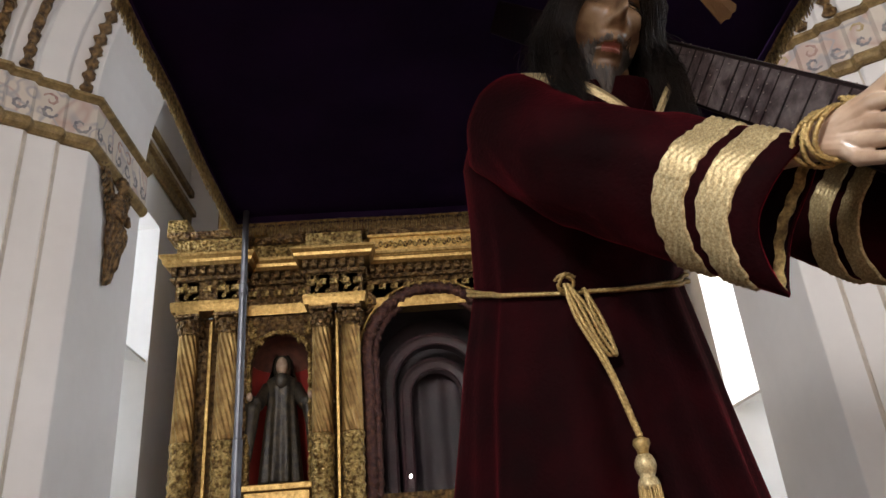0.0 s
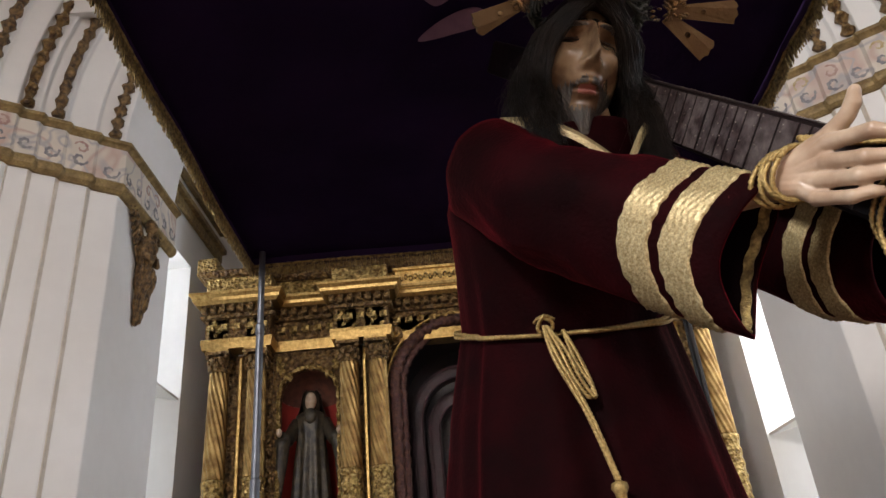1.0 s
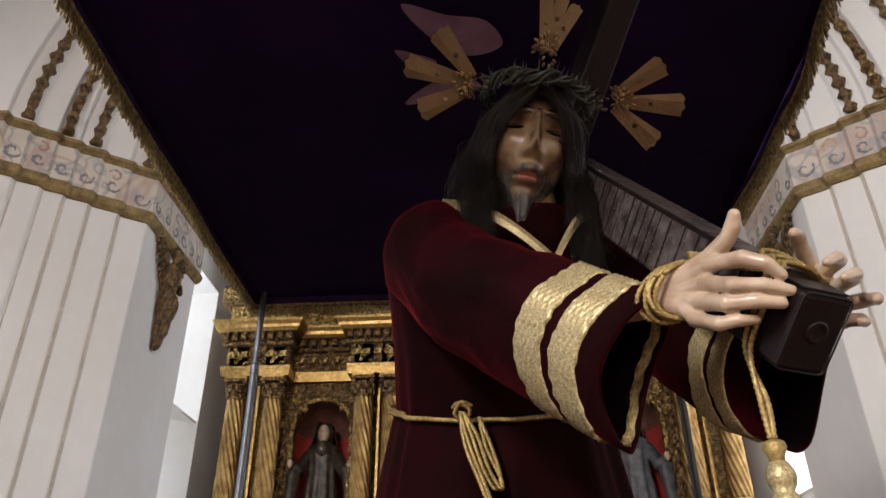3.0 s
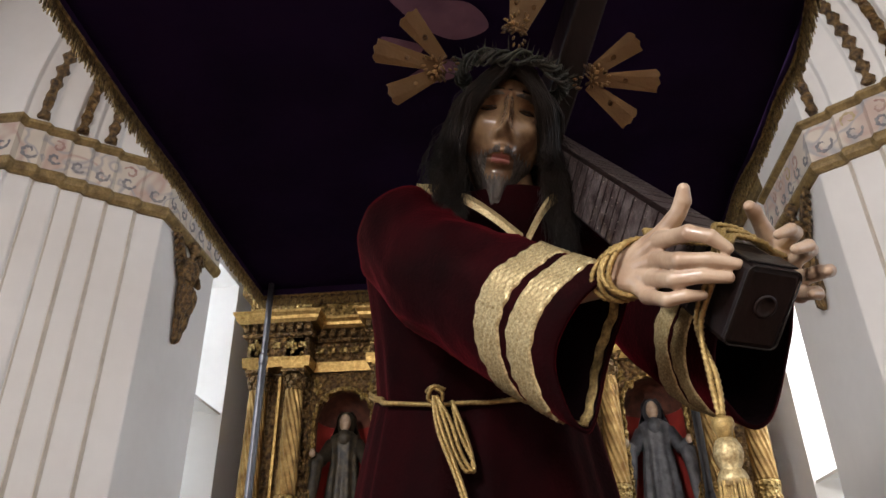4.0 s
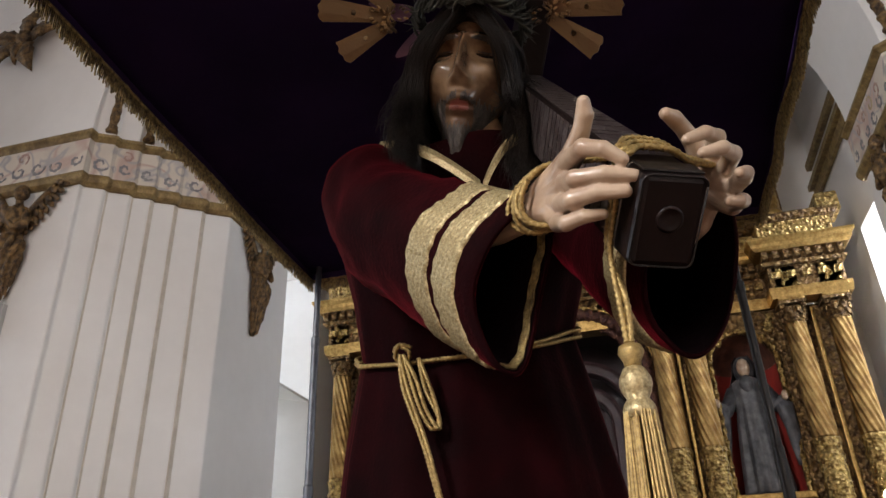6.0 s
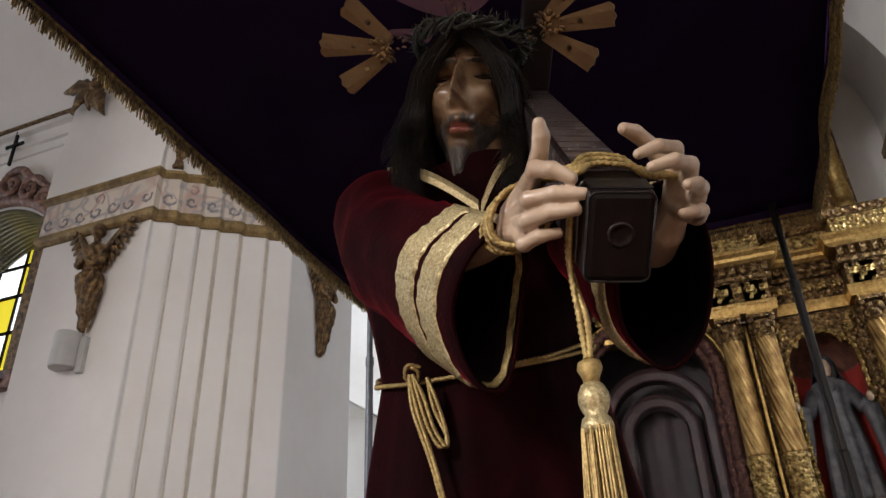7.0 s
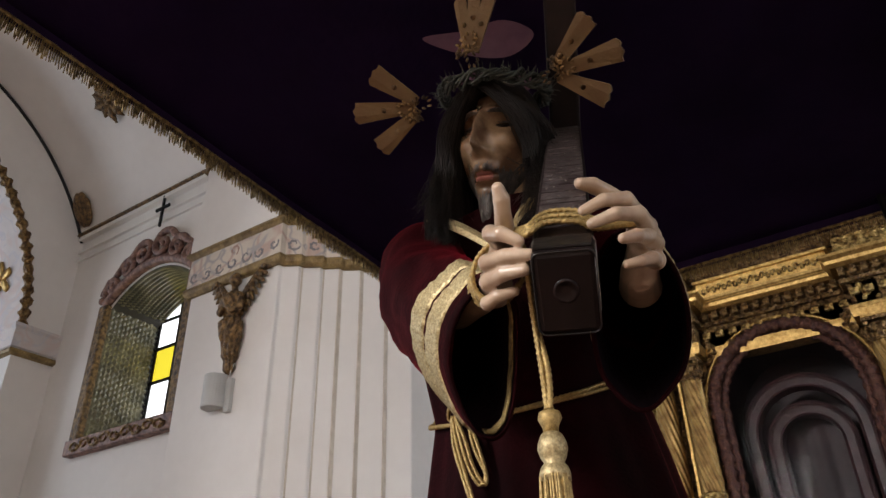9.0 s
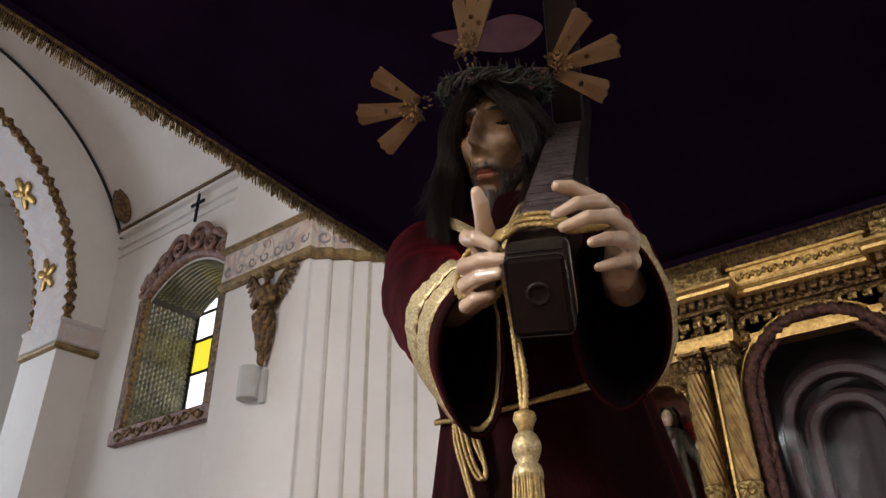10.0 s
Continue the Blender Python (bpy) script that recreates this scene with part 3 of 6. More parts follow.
# hanging borders with fringe
border = [(CX0, CY0), (CX0, CY1), (CX1, CY1), (CX1, CY0), (CX0, CY0)]
for (xa, ya), (xb, yb) in zip(border, border[1:]):
    ln = math.hypot(xb - xa, yb - ya)
    tx, ty = (xb - xa) / ln, (yb - ya) / ln
    nx, ny = -ty, tx
    back = abs(ty) < 0.5
    bm = bmesh.new()
    k = int(ln / 0.03)
    wav = lambda s: (0.005 if xa == CX0 else 0.035) * noise.noise((s * 2.3, xa * 3.0, ya))
    rows = []
    for i in range(k + 1):
        s = ln * i / k
        x, y = xa + tx * s, ya + ty * s
        o = wav(s)
        zt, zb = roof(x, y) + 0.055, roof(x, y) - 0.02 + (0.02 * noise.noise((s * 1.7, 5.0, ya)) if xa == CX1 else 0)
        rows.append([(x + nx * (o - 0.004), y + ny * (o - 0.004), zt), (x + nx * (o + 0.004), y + ny * (o + 0.004), zt), (x + nx * (o * 2 + 0.004), y + ny * (o * 2 + 0.004), zb), (x + nx * (o * 2 - 0.004), y + ny * (o * 2 - 0.004), zb)])
    loft(bm, rows)
    part("canopy_border", bm, PURPLE, canopy)
    bm = bmesh.new()
    rng = random.Random(3)
    step = 0.0075
    for i in range(int(ln / step)):
        s = i * step
        x, y = xa + tx * s, ya + ty * s
        o = wav(s) * 2
        zt = roof(x, y) - 0.012 + (0.02 * noise.noise((s * 1.7, 5.0, ya)) if xa == CX1 else 0)
        dx, h, w = rng.uniform(-0.006, 0.006), rng.uniform(0.038, 0.056), rng.uniform(0.0018, 0.0034)
        for sgn in (-1, 1):
            c = (x + nx * (o + 0.008 * sgn), y + ny * (o + 0.008 * sgn))
            pts = [(c[0], c[1], zt), (c[0] + tx * dx * 0.4, c[1] + ty * dx * 0.4, zt - h * 0.5), (c[0] + tx * dx, c[1] + ty * dx, zt - h)]
            tube(bm, pts, [w, w, w * 0.8], 4)
    # braided heading
    for sgn in (-1, 1):
        pts = [(xa + tx * ln * i / k + nx * (wav(ln * i / k) * 2 + 0.009 * sgn), ya + ty * ln * i / k + ny * (wav(ln * i / k) * 2 + 0.009 * sgn), roof(xa + tx * ln * i / k, ya + ty * ln * i / k) - 0.008) for i in range(k + 1)]
        tube(bm, pts, 0.006, 6, twist=300, ribs=2, depth=0.2)
    part("fringe", bm, FRINGE, canopy, "gold bullion fringe")["kind"] = "stuff"
for x, y, m in ((-0.71, 3.14, STEEL), (1.25, 3.14, BLACKPOLE), (-0.71, -0.5, STEEL), (1.30, -0.5, BLACKPOLE)):
    bm = bmesh.new()
    lathe(bm, [(0.014, 0.86), (0.022, 0.862), (0.022, 2.1), (0.018, 2.11), (0.018, 2.75), (0.021, 2.76), (0.021, 2.80), (0.015, 2.81), (0.015, roof(x, y) + 0.06)], (x, y, 0), 14)
    part("pole", bm, m, canopy, smooth=False)
# silk bird-like applique sewn under the roof
for lobe, pts in enumerate((((0.17, 1.42), (0.30, 1.47), (0.42, 1.50), (0.47, 1.60), (0.36, 1.64), (0.25, 1.56)), ((0.13, 1.60), (0.20, 1.62), (0.26, 1.66), (0.20, 1.70)), ((0.14, 1.84), (0.22, 1.76), (0.33, 1.72), (0.40, 1.78), (0.28, 1.82)))):
    bm = bmesh.new()
    vs = []
    n = len(pts)
    for i in range(n * 6):
        t = i / 6
        p0, p1, p2, p3 = [Vector(pts[(int(t) + k) % n]) for k in (-1, 0, 1, 2)]
        u = t % 1
        q = 0.5 * ((2 * p1) + (p2 - p0) * u + (2 * p0 - 5 * p1 + 4 * p2 - p3) * u * u + (3 * p1 - p0 - 3 * p2 + p3) * u ** 3)
        vs.append(bm.verts.new((q.x, q.y, sag(q.x, q.y) - 0.016)))
    face = bm.faces.new(vs)
    bmesh.ops.solidify(bm, geom=[face], thickness=0.005)
    part("applique", bm, MAUVE, canopy, "pale mauve silk applique")

# ---- the float the statue stands on ----
float_base = thing("processional_float", "dark wooden processional float under the statue", "float", (0, 0, 0))
bm = bmesh.new()
box(bm, CX0 - 0.02, CX1 + 0.02, 0.7, CY1 + 0.05, 0.78, 0.86)
part("platform", bm, WOOD, float_base, bevel=0.01)
for i, (x, y) in enumerate(((-0.7, 0.8), (1.35, 0.8), (-0.7, 3.1), (1.35, 3.1))):
    bm = bmesh.new()
    box(bm, x - 0.05, x + 0.05, y - 0.05, y + 0.05, 0, 0.78)
    part("leg", bm, WOOD, float_base, bevel=0.006)
bm = bmesh.new()
box(bm, 0.0, 0.95, 1.15, 2.0, 0.86, 0.98)
part("pedestal", bm, WOOD, float_base, bevel=0.01)
# rails that carry the front poles
for x in (-0.71, 1.30):
    bm = bmesh.new()
    box(bm, x - 0.035, x + 0.035, -0.56, 0.7, 0.79, 0.86)
    part("rail", bm, WOOD, float_base, bevel=0.006)

# ---- the robe ----
robe = thing("velvet_robe", "crimson velvet robe with gold braid cuffs on the statue", "robe")


def body_ring(u, seg=120):
    """Ring of the robe's body, from the hem (0) to the neck (1)."""
    # centre, half width, half depth, turn
    keys = [(0.0, (0.42, 1.60, 0.98), 0.36, 0.33), (0.30, (0.42, 1.57, 1.42), 0.33, 0.30), (0.58, (0.41, 1.52, 1.88), 0.262, 0.22), (0.68, (0.41, 1.50, 2.06), 0.225, 0.185),
            (0.78, (0.43, 1.46, 2.18), 0.25, 0.19), (0.88, (0.445, 1.40, 2.31), 0.278, 0.17), (0.94, (0.462, 1.36, 2.40), 0.258, 0.135), (0.975, (0.50, 1.33, 2.42), 0.17, 0.10), (1.0, (0.51, 1.31, 2.43), 0.095, 0.08)]
    for (ua, ca, wa, da), (ub, cb, wb, db) in zip(keys, keys[1:]):
        if u <= ub:
            break
    s = min(1, max(0, (u - ua) / (ub - ua)))
    s = s * s * (3 - 2 * s) if u > 0.6 else s
    c, w, d = Vector(ca).lerp(Vector(cb), s), wa + (wb - wa) * s, da + (db - da) * s
    rz = radians(14)
    tilt = 0.45 * min(1, u / 0.6)
    ring = []
    fold = 0.17 * max(0.28, 1 - u / 0.75) if u < 0.68 else 0.036 * max(0.25, 1 - (u - 0.68) / 0.2)
    for k in range(seg):
        th = TAU * k / seg
        g = math.sin(11 * th + 0.7 * math.sin(3 * th)) * 0.55 + math.sin(19 * th + 1.3 + 2 * u) * 0.3 + 0.35 * noise.noise((math.cos(th) * 2.5, math.sin(th) * 2.5, u * 1.2))
        rr = 1 + fold * g
        x, y = w * rr * math.cos(th), d * rr * math.sin(th)
        xx, yy = x * math.cos(rz) - y * math.sin(rz), x * math.sin(rz) + y * math.cos(rz)
        ring.append((c.x + xx, c.y + yy, c.z + yy * tilt * (1 if u < 0.9 else 0.2)))
    return ring


bm = bmesh.new()
loft(bm, [body_ring(i / 70) for i in range(71)], caps=False)
part("robe_body", bm, VELVET, robe, smooth=True)


def sleeve_at(keys, u, th, grow=0.0, seed=0.0):
    """Point on a sleeve: keys of (u, centre, up radius, side radius)."""
    for (ua, ca, ra, sa), (ub, cb, rb, sb) in zip(keys, keys[1:]):
        if u <= ub:
            break
    s = min(1, max(0, (u - ua) / (ub - ua)))
    c, r, sd = Vector(ca).lerp(Vector(cb), s), ra + (rb - ra) * s, sa + (sb - sa) * s
    d = (Vector(keys[-1][1]) - Vector(keys[0][1])).normalized()
    up = (Vector((0, 0, 1)) - d * d.z).normalized()
    sd_v = d.cross(up)
    # soft drape, and slanting pull folds between shoulder and elbow
    wob = 0.06 * math.sin(3 * th + 2 * u + seed) * u + 0.06 * noise.noise((math.cos(th) * 1.6, math.sin(th) * 1.6 + seed, u * 3.0))
    q = noise.noise((u * 4.5 + 0.9 * th, th * 1.1 - u * 2.0, seed))
    wob += 0.15 * (0.33 - abs(q)) * min(1, u * 3) * max(0, 1 - max(0, u - 0.72) * 7)
    k = 1 + wob
    # the lower edge hangs and swings back
    hang = max(0.0, -math.sin(th)) ** 2
    return c + up * (math.sin(th) * (r * k + grow)) + sd_v * (math.cos(th) * (sd * k + grow)) + d * (hang * 0.062 * u)


SLEEVES = [
    [(0.0, (0.29, 1.34, 2.37), 0.085, 0.08), (0.12, (0.26, 1.29, 2.345), 0.115, 0.105), (0.4, (0.345, 1.18, 2.20), 0.112, 0.10), (0.75, (0.47, 1.065, 2.075), 0.115, 0.075), (1.0, (0.598, 0.961, 1.955), 0.115, 0.055)],
    [(0.0, (0.63, 1.40, 2.34), 0.08, 0.075), (0.12, (0.665, 1.37, 2.29), 0.09, 0.08), (0.4, (0.738, 1.26, 2.14), 0.098, 0.072), (0.75, (0.802, 1.09, 2.015), 0.118, 0.068), (1.0, (0.836, 0.965, 1.955), 0.118, 0.068)],
]
for keys, seed in zip(SLEEVES, (0.0, 2.0)):
    bm = bmesh.new()
    N = 64
    rows = [[sleeve_at(keys, i / 40, TAU * k / N, 0, seed) for k in range(N)] for i in range(41)]
    rows += [[sleeve_at(keys, 1.0 - 0.004 * j, TAU * k / N, -0.006, seed) for k in range(N)] for j in range(2)]
    loft(bm, rows, caps=False)
    sl = part("sleeve", bm, VELVET, robe, smooth=True)
    bm = bmesh.new()
    loft(bm, [[sleeve_at(keys, u, TAU * k / N, -0.007, seed) for k in range(N)] for u in (0.995, 0.9, 0.7, 0.5)], caps=False)
    part("sleeve_lining", bm, LINING, sl, smooth=True)
    for a, b in (((0.80, 0.866), (0.888, 0.950)) if seed == 0.0 else ((0.70, 0.77), (0.80, 0.87))):
        bm = bmesh.new()
        M, R = 360, 21
        rr = []
        for i in range(R):
            v = i / (R - 1)
            row = []
            for k in range(M):
                edge = 0.006 * noise.noise((k * 0.11, seed, a * 9)) 
                u = a + (b - a) * v + edge * (2 * v - 1)
                weave = 0.0018 * (0.5 + 0.5 * math.cos(k * TAU / 15 + (math.pi if (i // 2) % 2 else 0))) - (0.0024 if i % 2 == 0 else 0)
                row.append(sleeve_at(keys, u, TAU * k / M, 0.0 if i in (0, R - 1) else 0.0040 + weave, seed))
            rr.append(row)
        loft(bm, rr, caps=False)
        part("braid_band", bm, BRAID, sl, "woven gold braid band", smooth=True)
    if seed == 0.0:
        bm = bmesh.new()
        loft(bm, [[sleeve_at(keys, u + 0.002 * math.sin(k * 0.9), TAU * k / 120, g, seed) for u, g in ((0.992, -0.0085), (0.992, -0.0105), (0.972, -0.0115), (0.972, -0.0085))] for k in range(34, 92)])
        part("cuff_edging", bm, FRINGE, sl, "gold edging inside the cuff")
# collar braid
bm = bmesh.new()
for a, b in (((0.30, 1.245, 2.435), (0.520, 1.190, 2.262)), ((0.625, 1.27, 2.41), (0.526, 1.188, 2.256))):
    pa, pb = Vector(a), Vector(b)
    rows = []
    for i in range(15):
        t = i / 14
        p = pa.lerp(pb, t) + Vector((0, -0.035, 0.012)) * math.sin(math.pi * t)
        rows.append([p + Vector((0, -0.004, 0.015)), p + Vector((0.0, -0.010, 0)), p + Vector((0, -0.006, -0.015)), p + Vector((0, 0.006, 0))])
    loft(bm, rows)
part("collar_braid", bm, BRAID, robe, "gold braid round the open collar")

# ---- the statue: head and both arms, one mesh ----
HX = Vector((0.97, 0.14, -0.17)).normalized()
HZ = Vector((0.19, -0.32, 0.94))
HZ = (HZ - HX * HZ.dot(HX)).normalized()
HY = HZ.cross(HX)
HEAD = Matrix((HX, HY, HZ)).transposed()
HC = Vector((0.502, 1.120, 2.502)) - HEAD @ Vector((0.0, -0.172, -0.013))
# centre and size of the wig
WIG = HEAD * 1.07
WC = HC + HEAD @ Vector((0.0, -0.034, -0.038))


def bump2(x, z, cx, cz, sx, sz):
    return math.exp(-((x - cx) / sx) ** 2 - ((z - cz) / sz) ** 2)


def head_point(n):
    """The head in its own axes: x to its left cheek, -y ahead, z up."""
    x, y, z = n.x * 0.068, n.y * 0.095, n.z * 0.120
    if n.z < 0:
        x *= 1 - 0.34 * n.z * n.z
        y *= 1 - 0.12 * n.z * n.z
    if y < 0:
        f = min(1.0, -n.y * 1.6)
        a = abs(x)
        d = 0.0
        d += (0.040 * bump2(x, z, 0, -0.010, 0.0085, 0.020) if z > -0.010 else 0.040 * bump2(x, z, 0, -0.010, 0.0085, 0.0085)) + 0.030 * bump2(x, z, 0, 0.026, 0.0062, 0.028)
        d += 0.014 * bump2(a, z, 0.0125, -0.017, 0.0062, 0.0075)
        d -= 0.032 * bump2(a, z, 0.030, 0.036, 0.017, 0.015)
        d += 0.016 * bump2(a, z, 0.032, 0.033, 0.011, 0.0085)
        d += 0.013 * bump2(a, z, 0.031, 0.058, 0.024, 0.0085)
        d += 0.009 * bump2(a, z, 0.042, 0.002, 0.015, 0.018)
        d -= 0.013 * bump2(a, z, 0.041, -0.036, 0.013, 0.026)
        d += 0.013 * bump2(x, z, 0, -0.044, 0.021, 0.009) + 0.013 * bump2(x, z, 0, -0.061, 0.017, 0.007)
        d -= 0.010 * bump2(x, z, 0, -0.0535, 0.017, 0.0028)
        d += 0.046 * bump2(x, z, 0, -0.108, 0.028, 0.026)
        d += 0.012 * bump2(a, z, 0.022, -0.112, 0.016, 0.02)
        y -= d * f
        if z < -0.085:
            g = 0.0026 * math.sin(x * 420 + z * 90) * min(1, (-0.085 - z) / 0.02)
            y -= g * f
            z -= 2.9 * (-0.085 - z) * math.exp(-(a / 0.034) ** 2)
    return Vector((x, y, z))


def head_paint(p):
    """0 face, 1 beard, 2 lips, 3 eyes."""
    x, z, a = p.x, p.z, abs(p.x)
    if p.y > -0.03:
        return 0
    if a < 0.015 and -0.0640 + 6 * a * a < z < -0.0485 - 10 * a * a:
        return 2
    if ((a - 0.032) / 0.0130) ** 2 + ((z - 0.0335) / 0.0050) ** 2 < 1:
        return 3
    if ((a - 0.032) / 0.0150) ** 2 + ((z - 0.0405 + 10 * (a - 0.032) ** 2) / 0.0016) ** 2 < 1:
        return 1
    if ((a - 0.031) / 0.021) ** 2 + ((z - 0.056 + 9 * (a - 0.026) ** 2) / 0.0036) ** 2 < 1:
        return 1
    rag = 0.004 * math.sin(x * 900) + 0.003 * math.sin(x * 2100 + 1)
    if z < -0.084 + rag + 0.5 * max(0, a - 0.014):
        return 1
    if -0.048 - 0.5 * max(0, a - 0.014) < z < -0.035 + rag * 0.5 - 0.9 * max(0, a - 0.010) and 0.003 < a < 0.034:
        return 1
    if a > 0.022 and z < -0.045 + rag and z < -0.015 - 0.6 * (0.066 - a):
        return 1
    return 0


bm = bmesh.new()
SEG, ROWS = 240, 200
rows = []
for i in range(1, ROWS):
    ph = math.pi * i / ROWS
    rows.append([(head_point(Vector((math.sin(ph) * math.cos(TAU * k / SEG), math.sin(ph) * math.sin(TAU * k / SEG), math.cos(ph))))) for k in range(SEG)])
made = loft(bm, rows)
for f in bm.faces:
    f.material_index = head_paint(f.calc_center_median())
for v in bm.verts:
    v.co = HC + HEAD @ (v.co * 1.31)
# neck
tube(bm, [HC + Vector((0.005, 0.02, -0.05)), HC + Vector((0.012, 0.045, -0.13)), HC + Vector((0.02, 0.07, -0.21))], [0.055, 0.056, 0.066], 20, mat=0)


def limb(bm, pts, radii, seg=14):
    """A rounded limb through pts: spheres at the joints, bars between."""
    for p, q, a, b in zip(pts, pts[1:], radii, radii[1:]):
        p, q = Vector(p), Vector(q)
        tube(bm, [p.lerp(q, t) for t in (0, 0.5, 1)], [a, (a + b) / 2 * 0.97, b], seg)
    for p, r in zip(pts, radii):
        blob(bm, p, (r, r, r), None, seg, 8)


hm = bmesh.new()
# the arm with the thumb raised
wrist, palm = (0.634, 0.930, 2.043), (0.672, 0.884, 2.034)
limb(hm, [(0.50, 1.04, 2.09), (0.585, 0.968, 2.055), wrist], [0.040, 0.031, 0.0265])
HAND = (
    ((0.700, 0.836, 2.054), (0.723, 0.772, 2.028), (0.745, 0.760, 2.014), (0.765, 0.766, 1.999)),
    ((0.694, 0.846, 2.030), (0.708, 0.784, 1.995), (0.742, 0.772, 1.988), (0.775, 0.774, 1.980)),
    ((0.686, 0.857, 2.006), (0.700, 0.798, 1.975), (0.732, 0.783, 1.971), (0.763, 0.780, 1.965)),
    ((0.677, 0.868, 1.985), (0.690, 0.812, 1.953), (0.712, 0.802, 1.953), (0.734, 0.805, 1.954)),
)
for k, (kn, pip, dip, tip) in enumerate(HAND):
    limb(hm, [wrist, Vector(palm) + Vector((0, 0, 0.013 - 0.011 * k)), kn], [0.024, 0.0185, 0.0125 - 0.0006 * k])
    thin = 1.16 if k < 3 else 1.02
    limb(hm, [kn, Vector(kn).lerp(Vector(pip), 0.55), pip, Vector(pip).lerp(Vector(dip), 0.5), dip, tip], [0.0120 * thin, 0.0100 * thin, 0.0105 * thin, 0.0090 * thin, 0.0090 * thin, 0.0068 * thin])
limb(hm, [(0.660, 0.897, 2.050), (0.706, 0.846, 2.066), (0.724, 0.808, 2.080), (0.730, 0.796, 2.092), (0.731, 0.786, 2.104)], [0.021, 0.0165, 0.0118, 0.0124, 0.0090])
# the other arm, on the far side of the beam
w2, p2 = (0.850, 0.962, 2.012), (0.872, 0.920, 2.024)
limb(hm, [(0.828, 1.03, 2.025), w2], [0.032, 0.027])
FAR = (
    ((0.880, 0.888, 2.062), (0.884, 0.845, 2.058), (0.866, 0.812, 2.046), (0.842, 0.797, 2.031)),
    ((0.892, 0.892, 2.038), (0.897, 0.844, 2.030), (0.880, 0.806, 2.017), (0.854, 0.788, 2.003)),
    ((0.896, 0.895, 2.012), (0.902, 0.846, 1.996), (0.899, 0.812, 1.982), (0.888, 0.792, 1.972)),
    ((0.892, 0.900, 1.990), (0.898, 0.862, 1.974), (0.890, 0.840, 1.962), (0.876, 0.828, 1.957)),
)
for k, (kn, pip, dip, tip) in enumerate(FAR):
    thin = 1.0 if k < 3 else 0.88
    limb(hm, [w2, p2, kn], [0.026, 0.021, 0.0135])
    limb(hm, [kn, pip, Vector(pip).lerp(Vector(dip), 0.5), dip, tip], [0.0122 * thin, 0.0110 * thin, 0.0093 * thin, 0.0092 * thin, 0.0068 * thin])
limb(hm, [(0.880, 0.925, 2.040), (0.864, 0.893, 2.084), (0.851, 0.873, 2.098), (0.840, 0.853, 2.102), (0.829, 0.836, 2.100)], [0.020, 0.0145, 0.0112, 0.0118, 0.0085])
bmesh.ops.recalc_face_normals(hm, faces=hm.faces)
tmp_mesh = bpy.data.meshes.new("arms")
hm.to_mesh(tmp_mesh)
hm.free()
tmp = new("arms", tmp_mesh)
mod = tmp.modifiers.new("skin", "REMESH")
mod.mode, mod.voxel_size, mod.use_smooth_shade = "VOXEL", 0.0019, True
mod = tmp.modifiers.new("soft", "SMOOTH")
mod.factor, mod.iterations = 0.5, 3
done = bpy.data.meshes.new_from_object(tmp.evaluated_get(bpy.context.evaluated_depsgraph_get()))
bpy.data.objects.remove(tmp)
count = len(bm.faces)
bm.from_mesh(done)
bm.faces.ensure_lookup_table()
for f in bm.faces[count:]:
    f.material_index = 4
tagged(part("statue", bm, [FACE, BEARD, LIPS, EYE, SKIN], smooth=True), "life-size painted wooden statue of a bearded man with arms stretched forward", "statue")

# ---- long hair wig ----
wig = thing("wig", "long straight black hair wig on the statue", "wig")
bm = bmesh.new()
rows = []
for i in range(1, 40):
    ph = math.pi * 0.72 * i / 39
    ring = []
    for k in range(72):
        th = TAU * k / 72
        n = Vector((math.sin(ph) * math.cos(th), math.sin(ph) * math.sin(th), math.cos(ph)))
        s = 1 + 0.012 * math.sin(23 * th) * math.sin(ph)
        p = Vector((n.x * 0.110 * s, n.y * 0.116 * s + 0.012, n.z * 0.186 + 0.018))
        front = max(0.0, -n.y)
        lim = 0.150 - 0.12 * n.x * n.x
        if front > 0.10 and p.z < lim:
            t = min(1, (front - 0.10) / 0.30) * min(1, (lim - p.z) / 0.02)
            p.y += 0.120 * t
            p.x *= 1 - 0.12 * t
        ring.append(WC + WIG @ p)
    rows.append(ring)
loft(bm, rows, caps=False)
part("hair_cap", bm, HAIR, wig, smooth=True)
rng = random.Random(11)


def smooth_line(ctrl, per=4):
    pts, n = [], len(ctrl)
    for j in range(n - 1):
        q0, q1, q2, q3 = ctrl[max(j - 1, 0)], ctrl[j], ctrl[j + 1], ctrl[min(j + 2, n - 1)]
        for s in range(per):
            u = s / per
            pts.append(0.5 * ((2 * q1) + (q2 - q0) * u + (2 * q0 - 5 * q1 + 4 * q2 - q3) * u * u + (3 * q1 - q0 - 3 * q2 + q3) * u ** 3))
    return pts + [ctrl[-1]]


